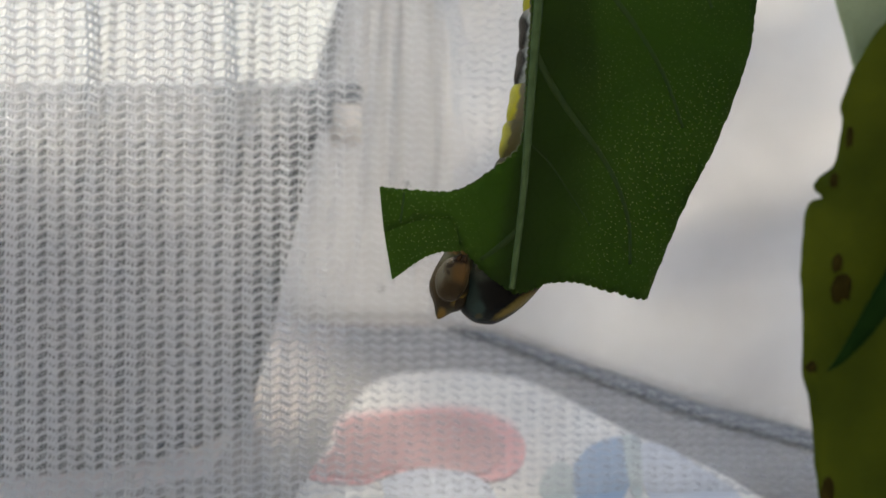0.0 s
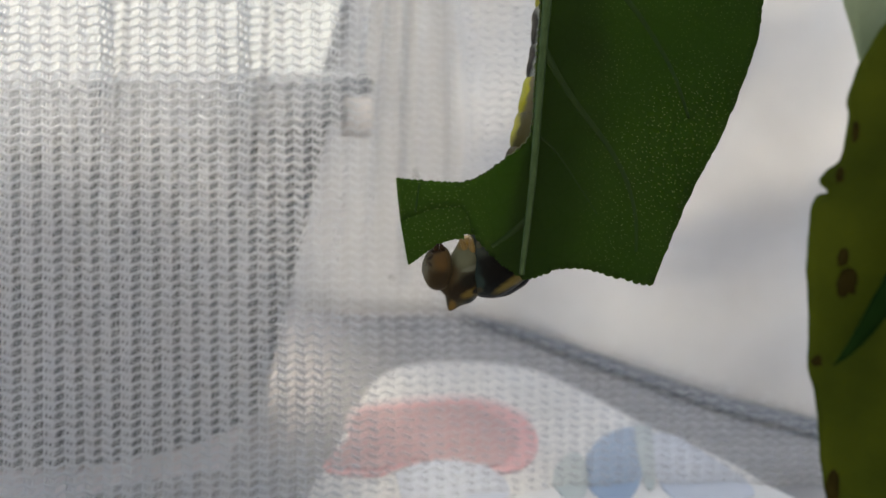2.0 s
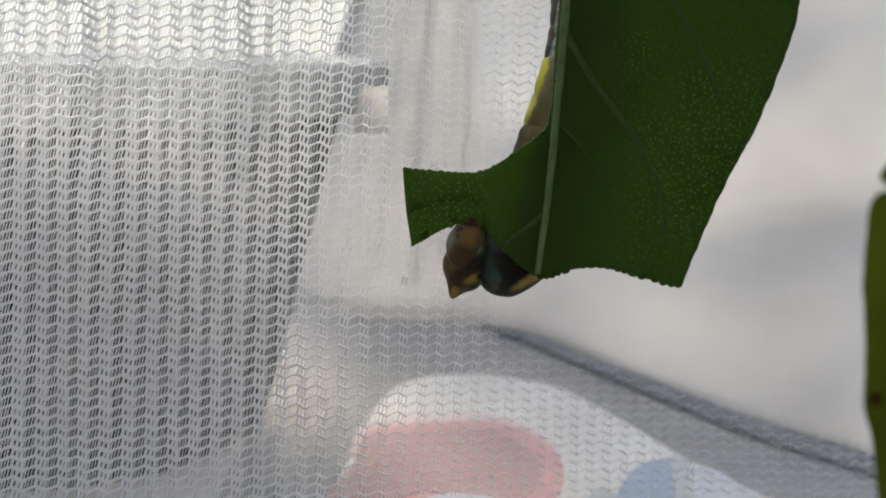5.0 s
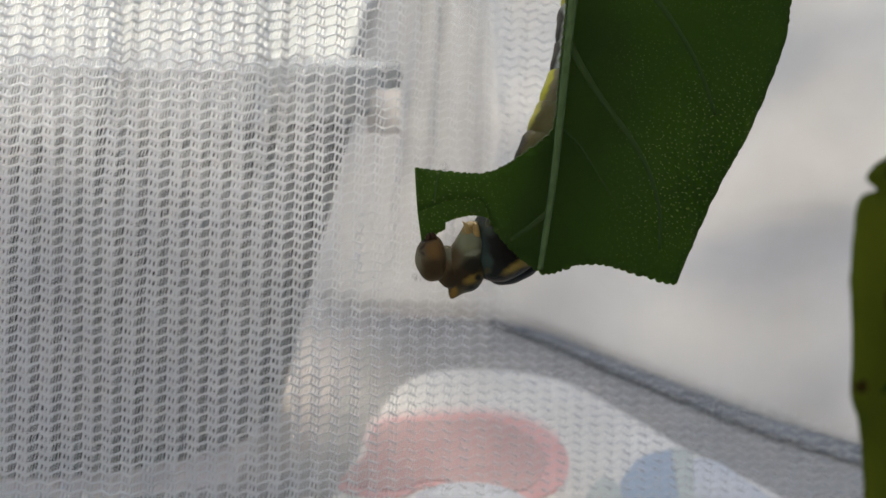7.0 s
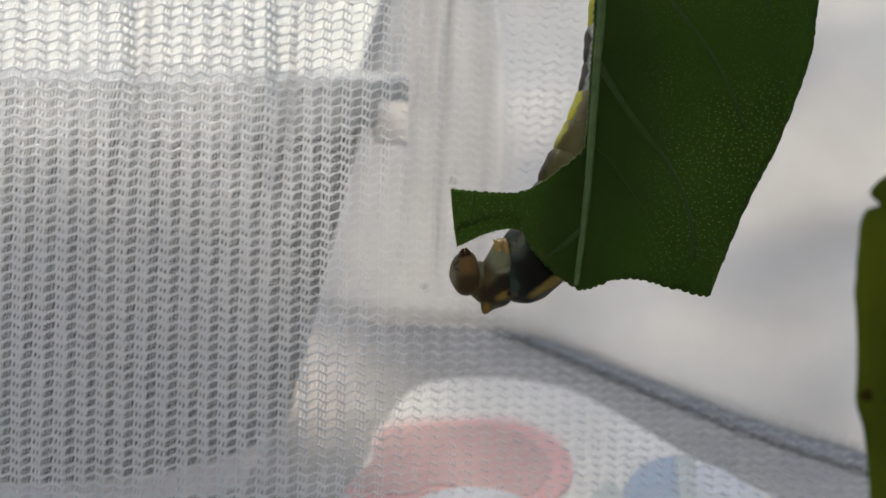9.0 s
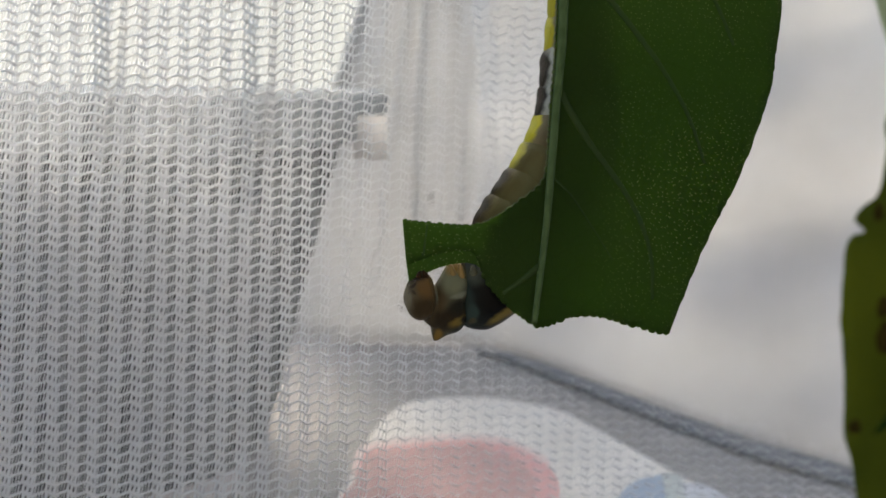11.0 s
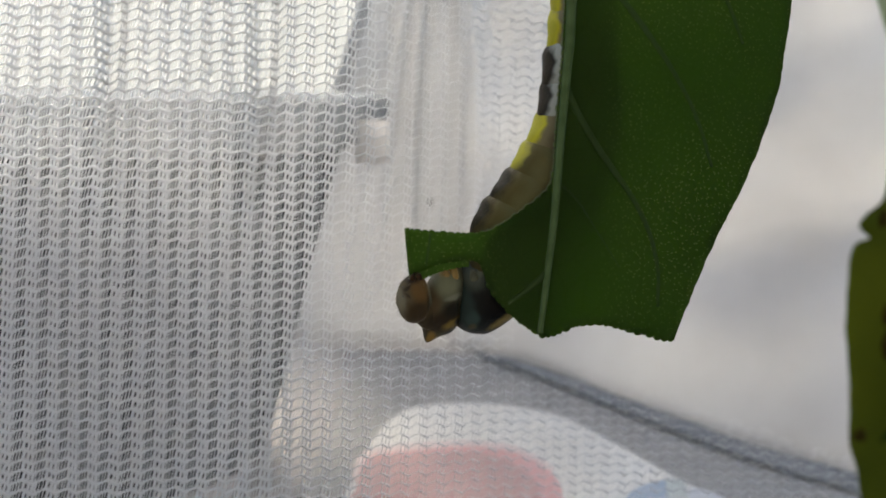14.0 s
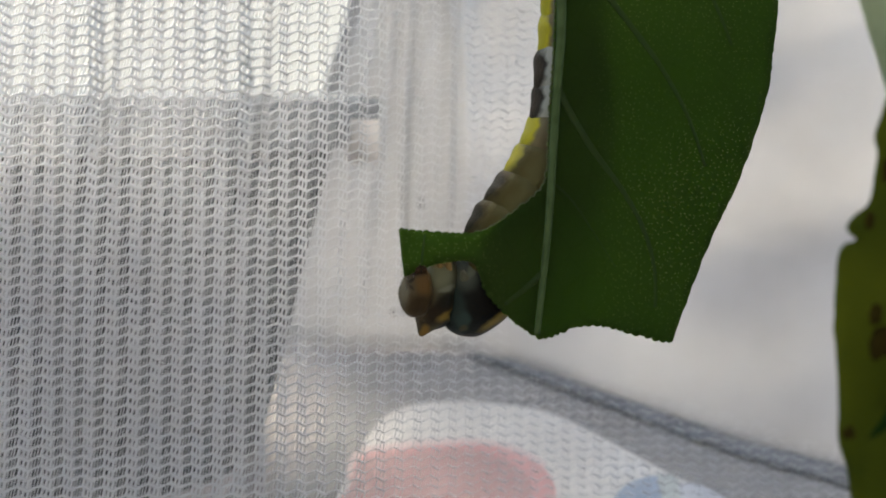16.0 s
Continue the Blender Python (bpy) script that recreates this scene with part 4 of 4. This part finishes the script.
    part("leg", tube([(0.0000, -0.0032, 0.0046), (-0.0003, -0.0044, 0.0058), (-0.0006, -0.0042, 0.0070)], [0.0012, 0.0009, 0.0003], 8), M_CREAM, thorax, "grey-green stubby leg")
    parts["thorax"] = thorax

    skins = (M_SKIN_TEAL, M_SKIN_BELLY, M_SKIN_BELLY, M_SKIN_BELLY, M_SKIN_EDGED, M_SKIN_YELLOW, M_SKIN_SADDLE, M_SKIN_SADDLE, M_SKIN_YELLOW, M_SKIN_YELLOW, M_SKIN_BELLY)
    labels = ("dark teal segment", "olive-grey belly segment with brown back", "olive-grey belly segment with brown back", "olive-grey belly segment with brown back",
              "olive-grey belly segment with brown back", "segment with bright yellow back", "black and white saddle segment", "black and white saddle segment",
              "segment with bright yellow back", "segment with bright yellow back", "brown tail segment")
    for k, (skin, lab) in enumerate(zip(skins, labels)):
        r = 0.0060 if k < 8 else 0.0060 - 0.0006 * (k - 7)
        parts[k] = part("segment", blob(r, r * 0.95, 0.0061 if k < 5 else 0.0066, 32, 24, 0.035, 0.56, 0.08), skin, thing, lab)
    return thing, parts


CATERPILLAR, PARTS = make_caterpillar()


# ---- what moves ----
LEAF_ROWS = [
    (0, 0.01172, 0.18397, 0.07615, -13.83, 0.11, 0.48),
    (0.5, 0.01090, 0.18930, 0.07700, -15.17, 0.53, 1.74),
    (1, 0.01043, 0.19132, 0.07610, -14.31, -0.10, -0.43),
    (1.5, 0.01082, 0.19239, 0.07600, -12.49, -1.17, -3.68),
    (2, 0.01095, 0.19213, 0.07598, -13.09, -1.16, -5.53),
    (2.5, 0.01092, 0.19812, 0.07797, -17.48, -0.03, -1.06),
    (3, 0.00860, 0.20108, 0.07515, -19.51, 0.69, -0.36),
    (3.5, 0.00829, 0.20399, 0.07553, -17.91, 0.41, -2.53),
    (4, 0.00656, 0.20618, 0.07646, -16.06, -0.62, -4.90),
    (6.5, 0.01110, 0.20582, 0.07692, -20.21, -2.23, -4.88),
    (7, 0.00845, 0.20824, 0.07585, -20.78, -1.24, -5.03),
    (7.5, 0.00970, 0.20992, 0.07790, -21.02, -0.99, -4.82),
    (8, 0.01072, 0.20996, 0.07635, -20.35, -1.29, -4.86),
    (8.5, 0.01273, 0.20793, 0.07514, -19.12, -2.14, -4.82),
    (9, 0.01463, 0.20762, 0.07442, -17.78, -2.64, -4.70),
    (9.5, 0.01022, 0.20589, 0.07133, -17.02, -1.27, -3.95),
    (12, 0.00857, 0.19933, 0.07168, -14.17, 0.66, 4.62),
    (12.5, 0.01085, 0.19709, 0.07156, -12.76, -0.10, 5.52),
    (13, 0.01040, 0.19895, 0.07145, -11.58, -0.14, 7.66),
    (13.5, 0.00912, 0.19817, 0.07147, -11.42, 0.36, 7.41),
    (14, 0.00818, 0.19772, 0.07209, -9.96, 0.89, 7.20),
    (14.5, 0.00658, 0.19755, 0.07215, -9.57, 1.45, 7.91),
    (15, 0.00723, 0.19790, 0.07294, -11.56, 1.67, 8.03),
    (15.5, 0.00804, 0.19610, 0.07148, -11.55, 1.11, 6.54),
    (16, 0.00832, 0.19447, 0.07140, -13.97, 0.92, 7.12),
]
SECOND_ROWS = [
    (0, 0.05332, 0.14919, 0.08056),
    (0.5, 0.04984, 0.14919, 0.08266),
    (1, 0.05006, 0.14919, 0.08268),
    (1.5, 0.05040, 0.14919, 0.08257),
    (2, 0.05124, 0.14919, 0.08146),
    (2.5, 0.04689, 0.14919, 0.08589),
    (3, 0.04503, 0.14919, 0.08435),
    (3.5, 0.04514, 0.14919, 0.08429),
    (4, 0.04275, 0.14919, 0.08579),
    (6.5, 0.04540, 0.14919, 0.08599),
    (7, 0.04487, 0.14919, 0.08560),
    (7.5, 0.04551, 0.14919, 0.08643),
    (8, 0.04710, 0.14919, 0.08542),
    (8.5, 0.04715, 0.14919, 0.08351),
    (9, 0.04751, 0.14919, 0.08446),
    (9.5, 0.04585, 0.14919, 0.08214),
    (12, 0.04481, 0.14919, 0.08168),
    (12.5, 0.04589, 0.14919, 0.07984),
    (13, 0.04350, 0.14919, 0.08150),
    (13.5, 0.04317, 0.14919, 0.08130),
    (14, 0.04372, 0.14919, 0.08143),
    (14.5, 0.04378, 0.14919, 0.08117),
    (15, 0.04382, 0.14919, 0.08127),
    (15.5, 0.04303, 0.14919, 0.07981),
    (16, 0.04381, 0.14919, 0.07907),
]
HEAD_ROWS = [  # seconds, millimetres across and up the leaf
    (0, -10.6, -17.2), (0.5, -18.1, -19.9), (1, -15.6, -17.6), (1.5, -11.9, -16.9), (2, -15.4, -17.2), (2.5, -18.5, -19.0), (3, -18.0, -18.0), (3.5, -19.6, -18.2), (4, -15.7, -15.5), (6.5, -12.1, -13.4), (7, -19.6, -16.8), (7.5, -18.5, -15.2), (8, -15.0, -13.9), (8.5, -13.3, -13.4), (9, -20.4, -16.1), (9.5, -17.7, -13.7), (12, -20.9, -14.0), (12.5, -19.3, -12.5), (13, -15.6, -11.6), (13.5, -14.0, -10.5), (14, -21.4, -12.3), (14.5, -18.3, -11.4), (15, -15.6, -9.9), (15.5, -21.2, -12.3), (16, -20.1, -11.0)
]
TIP_ROWS = [  # seconds, millimetres across and up the leaf
    (0, -12.3, -23.9), (0.5, -13.1, -26.8), (1, -14.2, -25.3), (1.5, -13.9, -24.4), (2, -13.1, -25.5), (2.5, -13.7, -26.0), (3, -14.3, -24.9), (3.5, -15.9, -25.3), (4, -14.6, -24.4), (6.5, -14.3, -22.3), (7, -15.7, -23.8), (7.5, -16.8, -23.6), (8, -15.5, -22.0), (8.5, -14.7, -20.4), (9, -16.8, -23.7), (9.5, -16.8, -22.6), (12, -16.7, -21.3), (12.5, -18.2, -20.4), (13, -16.6, -18.8), (13.5, -16.8, -17.8), (14, -18.4, -20.3), (14.5, -17.9, -18.9), (15, -17.6, -17.4), (15.5, -17.9, -19.5), (16, -18.7, -18.6)
]
THORAX_ROWS = [  # seconds, millimetres across and up the leaf
    (0, -4.8, -21.0), (0.5, -7.2, -20.0), (1, -7.0, -19.9), (1.5, -7.4, -20.3), (2, -7.0, -19.1), (2.5, -7.8, -19.4), (3, -7.9, -18.6), (3.5, -8.1, -18.8), (4, -7.2, -18.6), (6.5, -6.1, -17.8), (7, -8.7, -16.3), (7.5, -9.8, -16.8), (8, -9.0, -16.3), (8.5, -8.0, -16.8), (9, -10.7, -17.6), (9.5, -9.7, -16.4), (12, -10.2, -15.2), (12.5, -10.9, -14.5), (13, -9.5, -15.7), (13.5, -8.9, -15.6), (14, -10.4, -15.1), (14.5, -10.2, -14.9), (15, -9.6, -15.7), (15.5, -11.1, -14.2), (16, -11.3, -14.9)
]
EARLY = [(0.7, -14.3), (2.3, -5.0), (3.9, 4.2), (5.8, 13.0), (7.8, 24.0), (8.3, 34.0), (8.4, 45.0), (8.4, 52.0)]
LATE = [(-7.2, -9.2), (-5.4, -2.2), (-2.0, 3.3), (2.4, 9.6), (6.4, 17.9), (7.9, 29.0), (8.0, 42.0), (8.0, 49.0)]


def motions():
    walk(leaf, [(t, pose(x, y, z, a, b, c)) for t, x, y, z, a, b, c in LEAF_ROWS])
    walk(CATERPILLAR, [(t, pose(x, y, z, a, b, c)) for t, x, y, z, a, b, c in LEAF_ROWS])
    for ob in SECOND:
        walk(ob, [(t, pose(x, y, z, -14, -1.4 * min(1.0, max(0.0, (t - 2.0) / 0.5)), 0)) for t, x, y, z in SECOND_ROWS])
    rows = {k: [] for k in PARTS}
    for (t, hx, hz), (_, tx, tz), (_, cx, cz) in zip(HEAD_ROWS, TIP_ROWS, THORAX_ROWS):
        kx, kz = tx + 2.2, tz + 6.9
        rows["head"].append((t, pose(hx * 0.001 + 0.0002 * max(0.0, hx - kx + 3), 0.0012, hz * 0.001 + 0.0003 * max(0.0, hx - kx + 3), 0, 13.0 + 4.5 * (hx - kx + 0.5), 0)))
        rows["neck"].append((t, pose((0.52 * hx + 0.48 * kx) * 0.001 + 0.0002, 0.0036, (0.5 * hz + 0.5 * kz) * 0.001 - 0.0012, 0, -22, 0)))
        rows["collar"].append((t, pose(kx * 0.001, 0.0046, kz * 0.001)))
        rows["thorax"].append((t, pose(cx * 0.001, 0.0062, cz * 0.001 + 0.0006)))
        b = float(np.interp(t, [0, 2, 4, 7, 9.5, 12], [0, 0.1, 0.25, 0.45, 0.75, 1]))
        pts = [(cx, cz)] + [(e[0] * (1 - b) + l[0] * b, e[1] * (1 - b) + l[1] * b) for e, l in zip(EARLY, LATE)]
        line = resample(spline(pts, 8), 0.25)
        s = np.linspace(0, len(line) - 1, 12)
        for k in range(11):
            i = int(round(s[k] + 0.55 * (s[1] - s[0])))
            p0, p1 = line[max(i - 4, 0)], line[min(i + 4, len(line) - 1)]
            tilt = math.degrees(math.atan2(p1[0] - p0[0], p1[1] - p0[1]))
            rows[k].append((t, pose(line[i][0] * 0.001, 0.0095 if k == 0 else 0.0064, line[i][1] * 0.001, 0, tilt, 0)))
    for k, ob in PARTS.items():
        walk(ob, rows[k])
    outer, inner = (3.4, 5.0, 7.4, 8.8, 12.6, 15.7), (1.7, 4.6, 6.2, 8.2, 11.9, 13.2)
    for ob, row, piece, cx, cz in MORSELS:
        t = outer[row] + (inner[row] - outer[row]) * piece / 8
        home, inside = pose(0, 0, 0), pose(-0.0015, 0.0064, -0.0035, 0, 0, 85) @ Matrix.Translation((-cx, 0, -cz))
        walk(ob, [(0.0, home), (t - 0.1, home), (t + 0.2, inside), (16.0, inside)])


motions()
